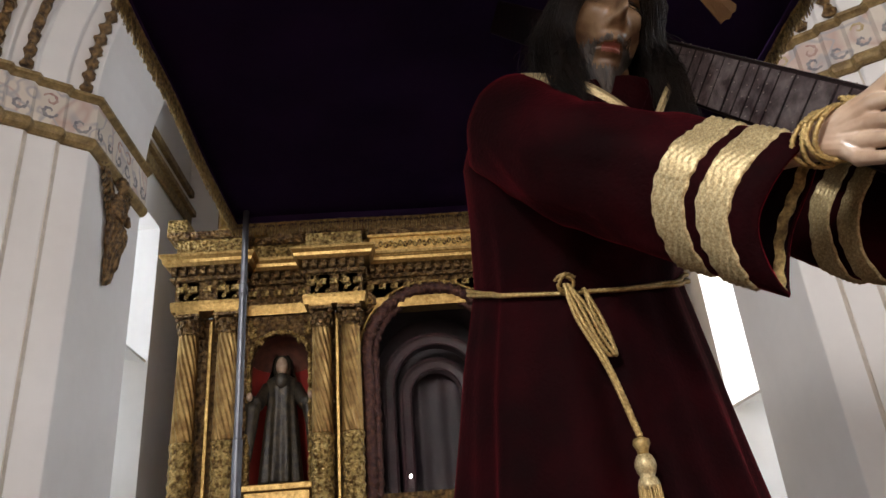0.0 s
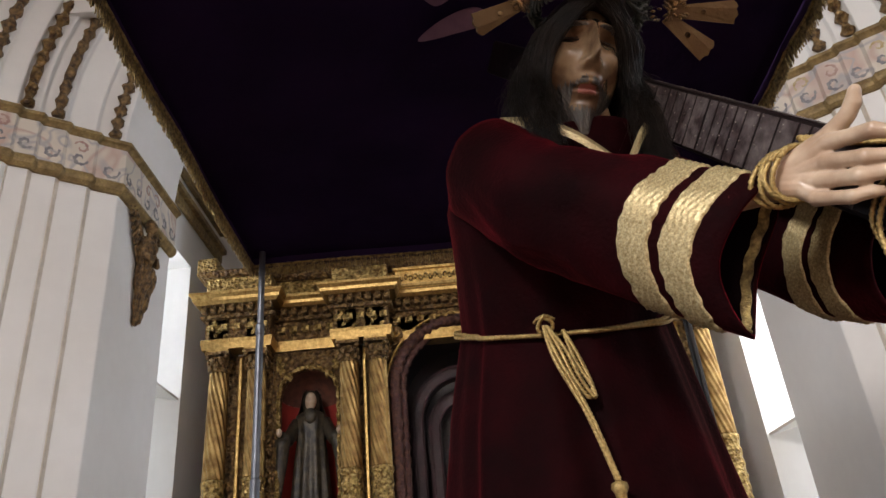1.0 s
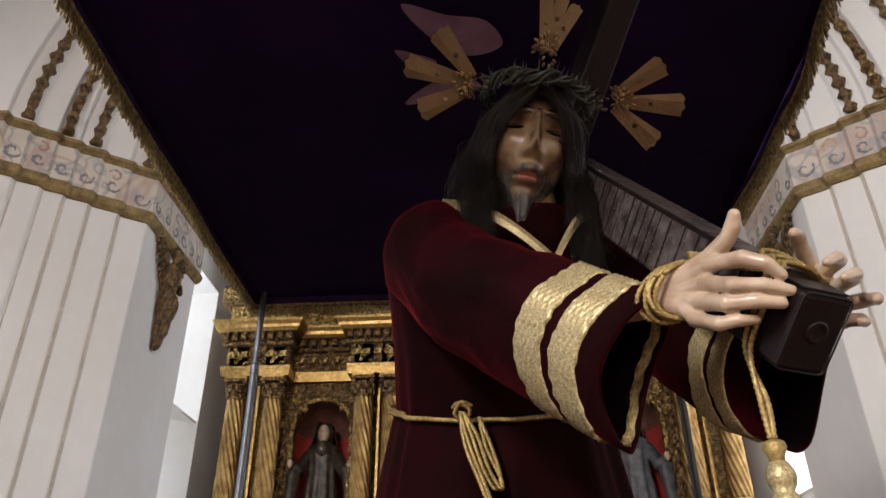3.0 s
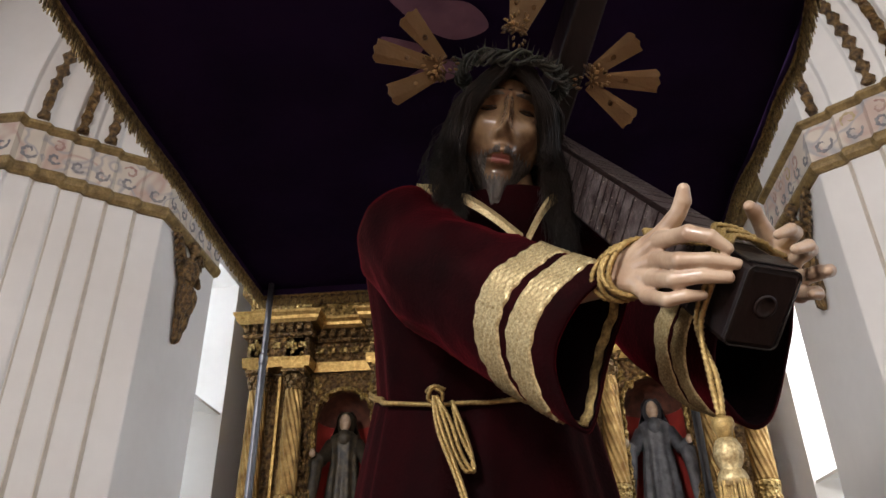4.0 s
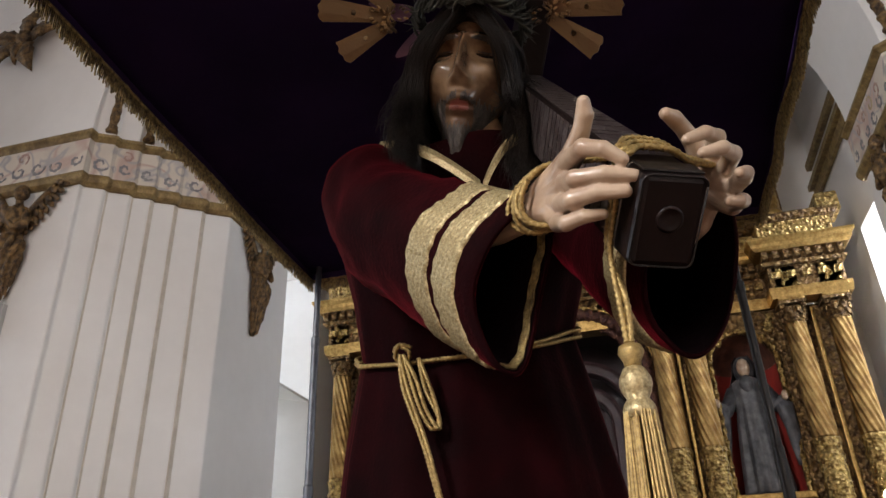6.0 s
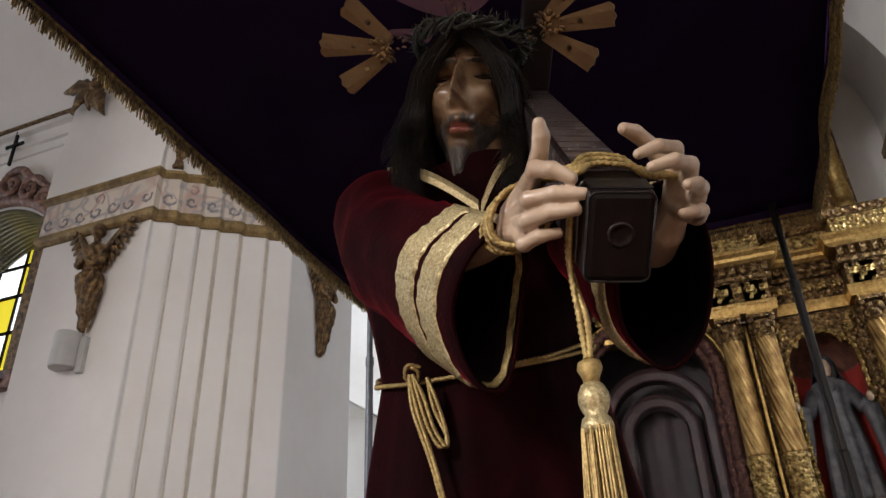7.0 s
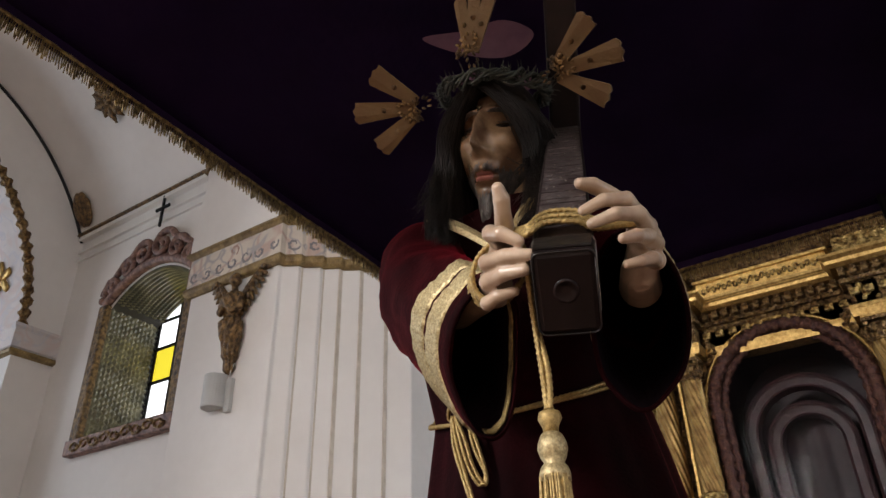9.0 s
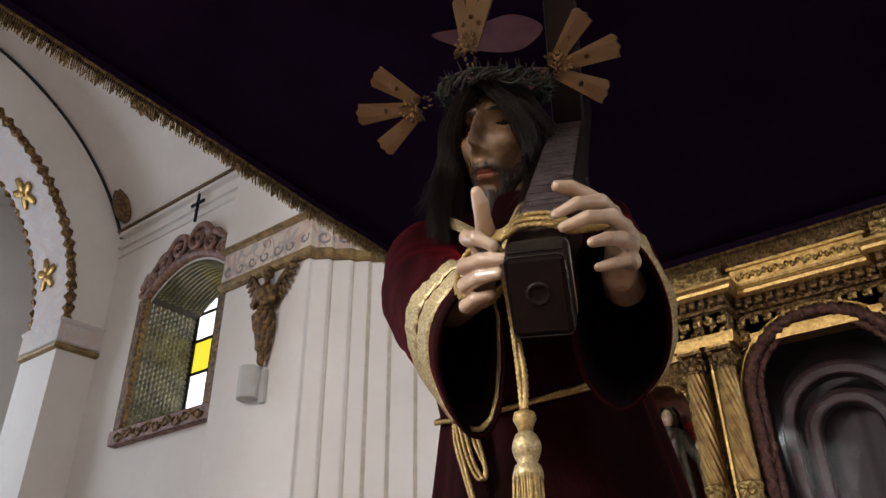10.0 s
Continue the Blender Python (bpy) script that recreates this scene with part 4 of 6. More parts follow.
bm = bmesh.new()
for lock in range(210):
    side = -1 if lock % 2 else 1
    a = rng.random()
    front = a < 0.42
    # a lock leaves the parting, bends over the temple and hangs in front of the shoulder
    if front:
        root = Vector((side * rng.uniform(0.004, 0.03), -0.096 + rng.uniform(0, 0.03), 0.156))
        brow = Vector((side * rng.uniform(0.062, 0.088), -0.080 + rng.uniform(0, 0.03), 0.085))
        cheek = Vector((side * rng.uniform(0.086, 0.106), -0.052 + rng.uniform(-0.01, 0.03), 0.0))
        ln = rng.choice((0.10, 0.17, 0.22, 0.27)) + rng.uniform(-0.04, 0.04)
    else:
        root = Vector((side * rng.uniform(0.0, 0.04), rng.uniform(-0.05, 0.06), 0.172))
        brow = Vector((side * rng.uniform(0.086, 0.106), rng.uniform(-0.05, 0.09), 0.085))
        cheek = Vector((side * rng.uniform(0.096, 0.124), rng.uniform(-0.055, 0.09), 0.0))
        ln = rng.choice((0.12, 0.17, 0.23)) + rng.uniform(-0.04, 0.05)
    r0, r1, r2 = (WC + WIG @ v for v in (root, brow, cheek))
    lean = Vector((side * rng.uniform(-0.015, 0.025), rng.uniform(-0.055, 0.005), 0))
    wave = rng.uniform(-0.012, 0.012)
    r3 = r2 + lean * 0.45 + Vector((side * 0.006 + wave, 0, -ln * 0.5))
    r4 = r2 + lean + Vector((rng.uniform(-0.015, 0.015) - wave, rng.uniform(-0.02, 0.01), -ln))
    for h in range(20):
        j1, j2 = Vector([rng.gauss(0, 0.0042) for _ in range(3)]), Vector([rng.gauss(0, 0.0045) for _ in range(3)])
        if rng.random() < 0.12:
            j2 *= 3.2
        pts = smooth_line([r0 + j1, r1 + j1, r2 + j1 * 1.4, r3 + j1 + j2 * 0.8, r4 + j2 + Vector((0, 0, rng.uniform(-0.03, 0.05)))])
        w = rng.uniform(0.0005, 0.0013)
        m = len(pts) - 1
        tube(bm, pts, [w * (1 - 0.85 * (k / m) ** 3) for k in range(m + 1)], 4)
# a few loose hairs
for i in range(130):
    side = rng.choice((-1, 1))
    p1 = WC + WIG @ Vector((side * 0.115, rng.uniform(-0.05, 0.08), rng.uniform(-0.05, 0.06)))
    d = Vector((side * rng.uniform(0.01, 0.06), rng.uniform(-0.03, 0.03), -rng.uniform(0.04, 0.16)))
    pts = [p1 + d * t + Vector((side * 0.02 * math.sin(t * 3), 0, 0)) for t in [j / 8 for j in range(9)]]
    tube(bm, pts, 0.0006, 3)
part("hair", bm, HAIR, wig, smooth=True)["kind"] = "stuff"

# ---- crown of thorns ----
crown = thing("crown_of_thorns", "woven green-brown thorn crown round the wig", "crown")
CM = Matrix.Translation(WC + HEAD @ Vector((0, -0.002, 0.172))) @ HEAD.to_4x4()
for strand in range(7):
    bm = bmesh.new()
    pts = []
    for k in range(97):
        th = TAU * k / 96
        w = 7 * th + strand * TAU / 7
        r = 1.02 + 0.085 * math.cos(w) + 0.07 * noise.noise((3 * math.cos(th), 3 * math.sin(th), strand * 2.3))
        pts.append(CM @ Vector((0.114 * r * math.cos(th), 0.124 * r * math.sin(th), 0.013 * math.sin(w) + 0.016 * noise.noise((3 * math.cos(th), 3 * math.sin(th), 9 + strand * 1.7)))))
    tube(bm, pts, 0.0034, 6)
    part("twig", bm, THORN, crown, smooth=True)
bm = bmesh.new()
for k in range(260):
    th = rng.uniform(0, TAU)
    p = Vector((0.116 * math.cos(th), 0.126 * math.sin(th), rng.uniform(-0.012, 0.014)))
    d = Vector((math.cos(th) * rng.uniform(0.0, 1), math.sin(th) * rng.uniform(0.0, 1), rng.uniform(-0.8, 1.1))).normalized() * rng.uniform(0.014, 0.038)
    tube(bm, [CM @ p, CM @ (p + d * 0.5), CM @ (p + d)], [0.0026, 0.0016, 0.0003], 4)
part("thorn", bm, THORN, crown)["kind"] = "stuff"

# ---- three gilt ray clusters ----
def ray_cluster(place, d, nrm, length, fan=37, wide=0.025):
    d = Vector(d).normalized()
    nrm = Vector(nrm)
    nrm = (nrm - d * nrm.dot(d)).normalized()
    s = nrm.cross(d)
    ob = thing("gilt_rays", "gilt metal ray cluster of three blades on the crown", "halo", group="ray clusters of the crown")
    M = Matrix((s, d, nrm)).transposed().to_4x4()
    M.translation = Vector(place)
    ob.matrix_world = M
    for j, ang in enumerate((-fan, 0, fan)):
        bm = bmesh.new()
        ln = length * (1.0 if j == 1 else 0.86)
        n = 9
        edge = []
        for i in range(n):
            u = i / (n - 1)
            edge.append((wide * (2 * u - 1), ln * (0.965 + 0.016 * math.cos(u * TAU * 2.5)) - 0.16 * abs(u - 0.5) ** 2 * ln))
        out = [(-0.012, 0.02)] + edge + [(0.012, 0.02)]
        R = Matrix.Rotation(radians(-ang), 3, "Z")
        top = [bm.verts.new(R @ Vector((x, y, 0.0025 + 0.006 * (y / ln) * (1 - abs(x) / 0.04)))) for x, y in out]
        bot = [bm.verts.new(R @ Vector((x, y, -0.0015))) for x, y in out]
        bm.faces.new(top), bm.faces.new(bot[::-1])
        for i in range(len(out)):
            k = (i + 1) % len(out)
            bm.faces.new((top[i], bot[i], bot[k], top[k]))
        blade = part("ray_blade", bm, RAYGOLD, ob)
        bm = bmesh.new()
        blob(bm, R @ Vector((0, ln * 0.55, 0.006)), (0.006, 0.006, 0.004), None, 8, 5)
        part("stud", bm, GOLD_DARK, blade)
    bm = bmesh.new()
    r2 = random.Random(5)
    for i in range(34):
        a, q = r2.uniform(0, TAU), 0.032 * math.sqrt(r2.random())
        blob(bm, (q * math.cos(a), 0.022 + q * math.sin(a) * 1.2, 0.008 + 0.006 * r2.random()), (0.006, 0.003, 0.004), Matrix.Rotation(a, 3, "Z"), 7, 5)
    part("filigree", bm, PATINA, ob, "pierced gilt filigree boss", smooth=True)["kind"] = "stuff"
    return ob


FWD = -HY
for boss, mid, up, low in (((0.367, 1.104, 2.656), (0.236, 1.049, 2.664), (0.299, 1.027, 2.712), (0.253, 1.103, 2.596)), ((0.694, 1.182, 2.650), (0.829, 1.177, 2.628), (0.769, 1.123, 2.678), (0.797, 1.209, 2.562))):
    boss, mid, up, low = (Vector(v) for v in (boss, mid, up, low))
    d = mid - boss
    nrm = d.cross(up - low)
    ray_cluster(boss - d.normalized() * 0.022, d, nrm if nrm.y < 0 else -nrm, 0.172)
ray_cluster((0.531, 1.086, 2.692), (0.045, -0.045, 0.125), FWD + Vector((0, 0, -0.25)), 0.175, 14, 0.015)

# ---- the cross ----
cross = thing("wooden_cross", "dark wooden cross with shell inlay and studs, carried by the statue", "cross")
BD = Vector((-0.22, 0.64, 0.73)).normalized()
BW = Vector((0.0735, 0.0245, -0.0075))
BW = (BW - BD * BW.dot(BD)).normalized()
BU = BW.cross(BD)
if BU.z < 0:
    BU = -BU
BE = Vector((0.804, 0.805, 1.930))


def beam(start, d, w, u, length, hw, hh):
    M = Matrix((w, d, u)).transposed().to_4x4()
    M.translation = start
    bm = bmesh.new()
    box(bm, -hw, hw, 0, length, -hh, hh)
    bmesh.ops.transform(bm, matrix=M, verts=bm.verts[:])
    return bm, M


bm, BM = beam(BE, BD, BW, BU, 1.75, 0.039, 0.055)
part("shaft", bm, WOOD, cross, bevel=0.008)
CC = BE + BD * 1.0
CD = Vector((0.342, -0.653, 0.676))
CD = (CD - BD * CD.dot(BD)).normalized()
bm, _ = beam(CC - CD * 0.46, CD, CD.cross(BD), BD, 1.0, 0.037, 0.048)
part("crossbar", bm, WOOD, cross, bevel=0.008)
bm = bmesh.new()
box(bm, -0.036, 0.036, 0.010, 0.052, 0.0552, 0.0582)
bmesh.ops.transform(bm, matrix=BM, verts=bm.verts[:])
part("end_plate", bm, BLACKPOLE, cross, "dark metal plate near the end of the beam", bevel=0.002)
bm = bmesh.new()
lathe(bm, [(0.016, 0), (0.016, 0.002), (0.012, 0.003), (0.011, 0.0015), (0.004, 0.002)], (0, 0, 0), 20)
bmesh.ops.transform(bm, matrix=BM @ Matrix.Translation((0, -0.0005, 0.004)) @ pose(0, 0, 0, 90, 0, 0), verts=bm.verts[:])
part("end_roundel", bm, WOOD, cross, smooth=True)
for y, r, hw, hh, name in ((0.001, 0.0013, 0.0378, 0.0538, "end_rim"), (0.056, 0.0016, 0.0392, 0.0552, "end_band")):
    bm = bmesh.new()
    pts = []
    for cx, cz, a0 in ((1, 1, 0), (-1, 1, 90), (-1, -1, 180), (1, -1, 270)):
        for s in range(6):
            a = radians(a0 + 18 * s)
            pts.append(BM @ Vector((cx * (hw - 0.010) + 0.010 * math.cos(a), y, cz * (hh - 0.010) + 0.010 * math.sin(a))))
    tube(bm, pts + pts[:1], r, 6)
    part(name, bm, SILVER if name == "end_band" else BLACKPOLE, cross, "thin metal edging round the end of the beam", smooth=True)
ri = random.Random(21)
y = 0.10
while y < 1.1:
    w = ri.uniform(0.022, 0.046)
    for x0, x1, z0, z1 in ((-0.034, 0.034, 0.0552, 0.0562), (-0.0402, -0.0392, -0.048, 0.048)):
        bm = bmesh.new()
        box(bm, x0, x1, y, y + w, z0, z1)
        bmesh.ops.transform(bm, matrix=BM, verts=bm.verts[:])
        part("inlay", bm, SHELL, cross, "grey-brown shell inlay plaque")
    spots = [(ri.uniform(-0.03, 0.03), 0.0567), (ri.uniform(-0.03, 0.03), 0.0567)] + [(-0.0407, -0.040 + 0.016 * k + ri.uniform(-0.004, 0.004)) for k in range(6) if ri.random() < 0.75]
    for x, z in spots:
        bm = bmesh.new()
        blob(bm, BM @ Vector((x, y + w * ri.random(), z)), (0.0017, 0.0017, 0.0013), None, 6, 4)
        part("stud", bm, SILVER, cross, smooth=True)
    y += w + ri.uniform(0.003, 0.006)

# ---- cords ----
def cord(bm, ctrl, r=0.0038, steps=14):
    ctrl = [Vector(p) for p in ctrl]
    pts = []
    n = len(ctrl)
    for j in range(n - 1):
        q0, q1, q2, q3 = ctrl[max(j - 1, 0)], ctrl[j], ctrl[j + 1], ctrl[min(j + 2, n - 1)]
        for s in range(steps):
            u = s / steps
            pts.append(0.5 * ((2 * q1) + (q2 - q0) * u + (2 * q0 - 5 * q1 + 4 * q2 - q3) * u * u + (3 * q1 - q0 - 3 * q2 + q3) * u ** 3))
    pts.append(ctrl[-1])
    # even steps, so that the twist runs evenly
    out, acc = [pts[0]], 0.0
    for a, b in zip(pts, pts[1:]):
        d = (b - a).length
        while acc + d >= 0.0019:
            t = (0.0019 - acc) / d
            a = a.lerp(b, t)
            out.append(a)
            d = (b - a).length
            acc = 0.0
        acc += d
    if len(out) > 2:
        tube(bm, out, r, 9, twist=760 * 0.0038 / r, ribs=2, depth=0.22)


def tassel(parent, top, s=0.74):
    x, y, z = top
    bm = bmesh.new()
    lathe(bm, [(0.004, 0.0), (0.013, -0.004), (0.015, -0.012), (0.010, -0.022), (0.0085, -0.035)], top, 16)
    part("tassel_neck", bm, ROPEGOLD, parent, smooth=True)
    bm = bmesh.new()
    lathe(bm, [(r * s, h * s) for r, h in ((0.0085, -0.036), (0.017, -0.042), (0.023, -0.055), (0.024, -0.066), (0.021, -0.078), (0.016, -0.088), (0.021, -0.094), (0.0245, -0.104), (0.0245, -0.116))], top, 32, 16, 0.03, 40)
    part("tassel_head", bm, BRAID, parent, "netted gold tassel head", smooth=True)
    bm = bmesh.new()
    r3 = random.Random(9)
    for i in range(110):
        a, q = r3.uniform(0, TAU), 0.024 * math.sqrt(r3.uniform(0.15, 1)) * s
        ln = r3.uniform(0.12, 0.15) * s
        e = 1.25 + r3.uniform(-0.1, 0.15)
        pts = [(x + q * math.cos(a) * (1 + (e - 1) * t), y + q * math.sin(a) * (1 + (e - 1) * t), z - 0.108 * s - ln * t) for t in (0, 0.3, 0.6, 1.0)]
        tube(bm, pts, 0.0022 * s, 5)
    part("tassel_skirt", bm, ROPEGOLD, parent, "twisted gold bullion tassel skirt")["kind"] = "stuff"


hand_cord = thing("hand_cord", "twisted gold cord binding both hands with a tassel", "cord")
bm = bmesh.new()
for k in range(5):
    o = 0.0078 * k
    ctrl = []
    c, d = Vector((0.6625, 0.893, 2.039)), Vector((0.62, -0.75, -0.1)).normalized()
    up = (Vector((0.1, 0, 1)) - d * d.dot(Vector((0.1, 0, 1)))).normalized()
    sd = d.cross(up)
    for i in range(13):
        a = TAU * i / 12 + 0.4
        ctrl.append(c + d * (o - 0.014 + 0.005 * math.sin(2 * a + 1.7 * k)) + up * (0.040 + 0.0015 * (k % 2)) * math.sin(a) + sd * 0.035 * math.cos(a) - d * 0.022 * math.cos(a) + d * 0.012 * math.sin(a))
    cord(bm, ctrl)
part("wrist_loop", bm, ROPEGOLD, hand_cord, smooth=True)
bm = bmesh.new()
for k in range(5):
    cord(bm, [Vector((0.690, 0.868, 2.075)) + Vector((0, 0.004 * k, 0.006 * k)), BM @ Vector((-0.047, 0.060 + 0.010 * k, 0.060)), BM @ Vector((-0.022, 0.074 + 0.0125 * k, 0.0705 - 0.004 * (k % 2))), BM @ Vector((0.02, 0.072 + 0.013 * k, 0.0685 - 0.002 * (k % 2))), BM @ Vector((0.046, 0.078 + 0.010 * k, 0.055)), Vector((0.888, 0.90, 2.05))])
part("beam_wrap", bm, ROPEGOLD, hand_cord, smooth=True)
TT = Vector((0.741, 0.857, 1.812))
bm = bmesh.new()
for k in (-1, 1):
    cord(bm, [BM @ Vector((-0.054, 0.06 + 0.004 * k, 0.060)), BM @ Vector((-0.049, 0.055 + 0.006 * k, 0.02)), BM @ Vector((-0.047, 0.05 + 0.006 * k, -0.05)), TT + Vector((0.004 * k, 0.0, 0.05)), TT + Vector((0.002 * k, 0, 0.0))])
part("hanging_cord", bm, ROPEGOLD, hand_cord, smooth=True)
tassel(hand_cord, TT)

belt = thing("waist_cord", "twisted gold cord tied round the robe with loops and a tassel", "cord")


def waist(th, lift=0.0, grow=0.012):
    ring = body_ring(0.675, 360)
    p = Vector(ring[int(th / TAU * 360) % 360])
    c = Vector((0.41, 1.50, p.z))
    return p + (p - c).normalized() * grow + Vector((0, 0, lift))


for lift in (0.0, 0.016):
    bm = bmesh.new()
    cord(bm, [waist(TAU * k / 48, lift * (1 - math.cos(TAU * k / 48 - 4.2)) * 0.9) for k in range(49)], 0.0042, 6)
    part("waist_loop", bm, ROPEGOLD, belt, smooth=True)
K = Vector((0.335, 1.290, 1.985))
bm = bmesh.new()
cord(bm, [K + Vector(p) for p in ((-0.02, 0, 0.012), (-0.008, -0.016, 0.016), (0.012, -0.012, 0.004), (0.004, 0.0, -0.012), (-0.016, -0.006, -0.004), (-0.004, -0.02, 0.016), (0.018, -0.008, 0.012))])
for dx in (0.0, 0.010):
    cord(bm, [K + Vector(p) for p in ((0, -0.01, 0), (0.016 + dx, -0.02, -0.05), (0.035 + dx, -0.022, -0.11), (0.055 + dx, -0.018, -0.145), (0.066, -0.012, -0.125), (0.052 - dx, -0.012, -0.07), (0.03, -0.01, -0.01))])
part("knot", bm, ROPEGOLD, belt, smooth=True)
T2 = Vector((0.412, 1.255, 1.690))
bm = bmesh.new()
for k in (-1, 1):
    cord(bm, [K + Vector((-0.006, -0.012, 0)), K + Vector((0.008 + 0.004 * k, -0.022, -0.07)), K.lerp(T2, 0.6) + Vector((0.003 * k, -0.012, 0)), T2 + Vector((0.002 * k, 0, 0))])
part("hanging_cord", bm, ROPEGOLD, belt, smooth=True)
tassel(belt, T2)

# ---- the altarpiece ----
altar = thing("altarpiece", "carved and gilded wooden altarpiece with paired columns and niches", "altarpiece")
RX = 0.27
PY = 6.78


def mir(x):
    return 2 * RX - x


def arched(bm, x0, x1, z0, z1, cx, hw, zs, hr, y0, y1, sill):
    """A panel from x0 to x1 with a round-headed opening."""
    n = 20
    if cx - hw > x0:
        box(bm, x0, cx - hw, y0, y1, z0, z1)
    if cx + hw < x1:
        box(bm, cx + hw, x1, y0, y1, z0, z1)
    if sill > z0:
        box(bm, cx - hw, cx + hw, y0, y1, z0, sill)
    arc = [(cx - hw * math.cos(math.pi * i / n), zs + hr * math.sin(math.pi * i / n)) for i in range(n + 1)]
    for (xa, za), (xb, zb) in zip(arc, arc[1:]):
        vs = [bm.verts.new((x, y, z)) for y in (y0, y1) for x, z in ((xa, za), (xb, zb), (xb, z1), (xa, z1))]
        for q in ((0, 1, 2, 3), (7, 6, 5, 4), (0, 4, 5, 1)):
            bm.faces.new([vs[i] for i in q])


def arch_trim(bm, cx, hw, zs, hr, y, r, ribs=8, low=None):
    n = 90
    pts = [(cx - hw * math.cos(math.pi * i / n), y, zs + hr * math.sin(math.pi * i / n)) for i in range(n + 1)]
    if low is not None:
        k = 40
        pts = [(cx - hw, y, low + (zs - low) * i / k) for i in range(k)] + pts + [(cx + hw, y, zs - (zs - low) * (i + 1) / k) for i in range(k)]
    tube(bm, pts, [r * (1 + 0.16 * math.sin(i * 1.7)) for i in range(len(pts))], 8, twist=60, ribs=2, depth=0.15)


# backing panels
bm = bmesh.new()
arched(bm, -0.40, mir(-0.40), 0.9, 4.25, RX, 0.60, 3.52, 0.60, PY, PY + 0.12, 2.25)
part("centre_panel", bm, GOLD_DARK, altar)
for cx in (-1.20, mir(-1.20)):
    bm = bmesh.new()
    arched(bm, cx - 0.34, cx + 0.34, 0.9, 3.98, cx, 0.275, 3.52, 0.28, PY, PY + 0.10, 2.40)
    part("niche_panel", bm, GOLD_DARK, altar)
    niche = thing("niche", "", "")
    niche.parent = altar
    bm = bmesh.new()
    n = 20
    rows = []
    for z in [2.40 + 1.12 * i / 8 for i in range(9)]:
        rows.append([(cx - 0.275 * math.cos(math.pi * k / n), PY + 0.09 + 0.34 * math.sin(math.pi * k / n), z) for k in range(n + 1)])
    loft(bm, rows, closed=False)
    part("niche_wall", bm, RED, niche, smooth=True)
    bm = bmesh.new()
    rows = []
    for i in range(11):
        a = math.pi / 2 * i / 10
        rows.append([(cx - 0.275 * math.cos(a) * math.cos(math.pi * k / n) * (1 + 0.02 * math.cos(10 * math.pi * k / n * 2)), PY + 0.09 + 0.34 * math.cos(a) * math.sin(math.pi * k / n), 3.52 + 0.28 * math.sin(a)) for k in range(n + 1)])
    loft(bm, rows, closed=False)
    part("niche_shell", bm, NICHE, niche, smooth=True)
    bm = bmesh.new()
    arch_trim(bm, cx, 0.285, 3.52, 0.29, PY - 0.012, 0.022, low=2.4)
    part("niche_trim", bm, GOLD_CARVED, niche, smooth=True)
    bm = bmesh.new()
    box(bm, cx - 0.31, cx + 0.31, PY - 0.10, PY + 0.4, 2.34, 2.40)
    box(bm, cx - 0.29, cx + 0.29, PY - 0.07, PY + 0.3, 2.22, 2.34)
    part("niche_shelf", bm, GOLD, niche, bevel=0.01)
    for s in (-1, 1):
        bm = bmesh.new()
        rr = random.Random(2)
        for k in range(16):
            u, v = rr.random(), rr.random()
            x = cx + s * (0.30 - 0.13 * u * v)
            blob(bm, (x, PY - 0.012, 3.93 - 0.22 * u), (0.035, 0.02, 0.022), Matrix.Rotation(rr.uniform(0, 3), 3, "Y"), 8, 5)
        part("spandrel_leaf", bm, GOLD_CARVED, altar, smooth=True)

# columns in pairs
def column(x):
    col = thing("column", "", "")
    col.parent = altar
    y = PY - 0.13
    bm = bmesh.new()
    lathe(bm, [(0.125, 1.86), (0.125, 1.92), (0.108, 1.95), (0.112, 1.98)], (x, y, 0), 20)
    part("column_base", bm, GOLD, col, smooth=True)
    bm = bmesh.new()
    lathe(bm, [(0.098 + 0.006 * math.sin(i * 1.9), 1.98 + 0.76 * i / 24) for i in range(25)] + [(0.108, 2.745), (0.108, 2.775), (0.096, 2.785)], (x, y, 0), 24, 9, 0.05, 6)
    part("column_drum", bm, GOLD_CARVED, col, "richly carved lower drum", smooth=True)
    bm = bmesh.new()
    lathe(bm, [(0.094 - 0.010 * i / 60, 2.785 + 0.995 * i / 60) for i in range(61)], (x, y, 0), 84, 12, 0.085, 3.2)
    part("column_shaft", bm, SHAFTGOLD, col, "spirally fluted shaft", smooth=True)
    bm = bmesh.new()
    lathe(bm, [(0.088, 3.78), (0.094, 3.79), (0.086, 3.80), (0.085, 3.86), (0.10, 3.92)], (x, y, 0), 20)
    for ring, (zz, rr, h) in enumerate(((3.825, 0.096, 0.035), (3.875, 0.105, 0.04))):
        for k in range(8):
            a = TAU * (k + 0.5 * ring) / 8
            blob(bm, (x + rr * math.cos(a), y + rr * math.sin(a), zz), (0.016, 0.028, h), Matrix.Rotation(a, 3, "Z"), 7, 5)
    for k in range(4):
        a = TAU * (k + 0.5) / 4
        blob(bm, (x + 0.125 * math.cos(a), y + 0.125 * math.sin(a), 3.922), (0.026, 0.026, 0.022), None, 8, 5)
    box(bm, x - 0.115, x + 0.115, y - 0.115, y + 0.115, 3.94, 3.965)
    part("capital", bm, GOLD_DARK, col, "leaf-carved capital")


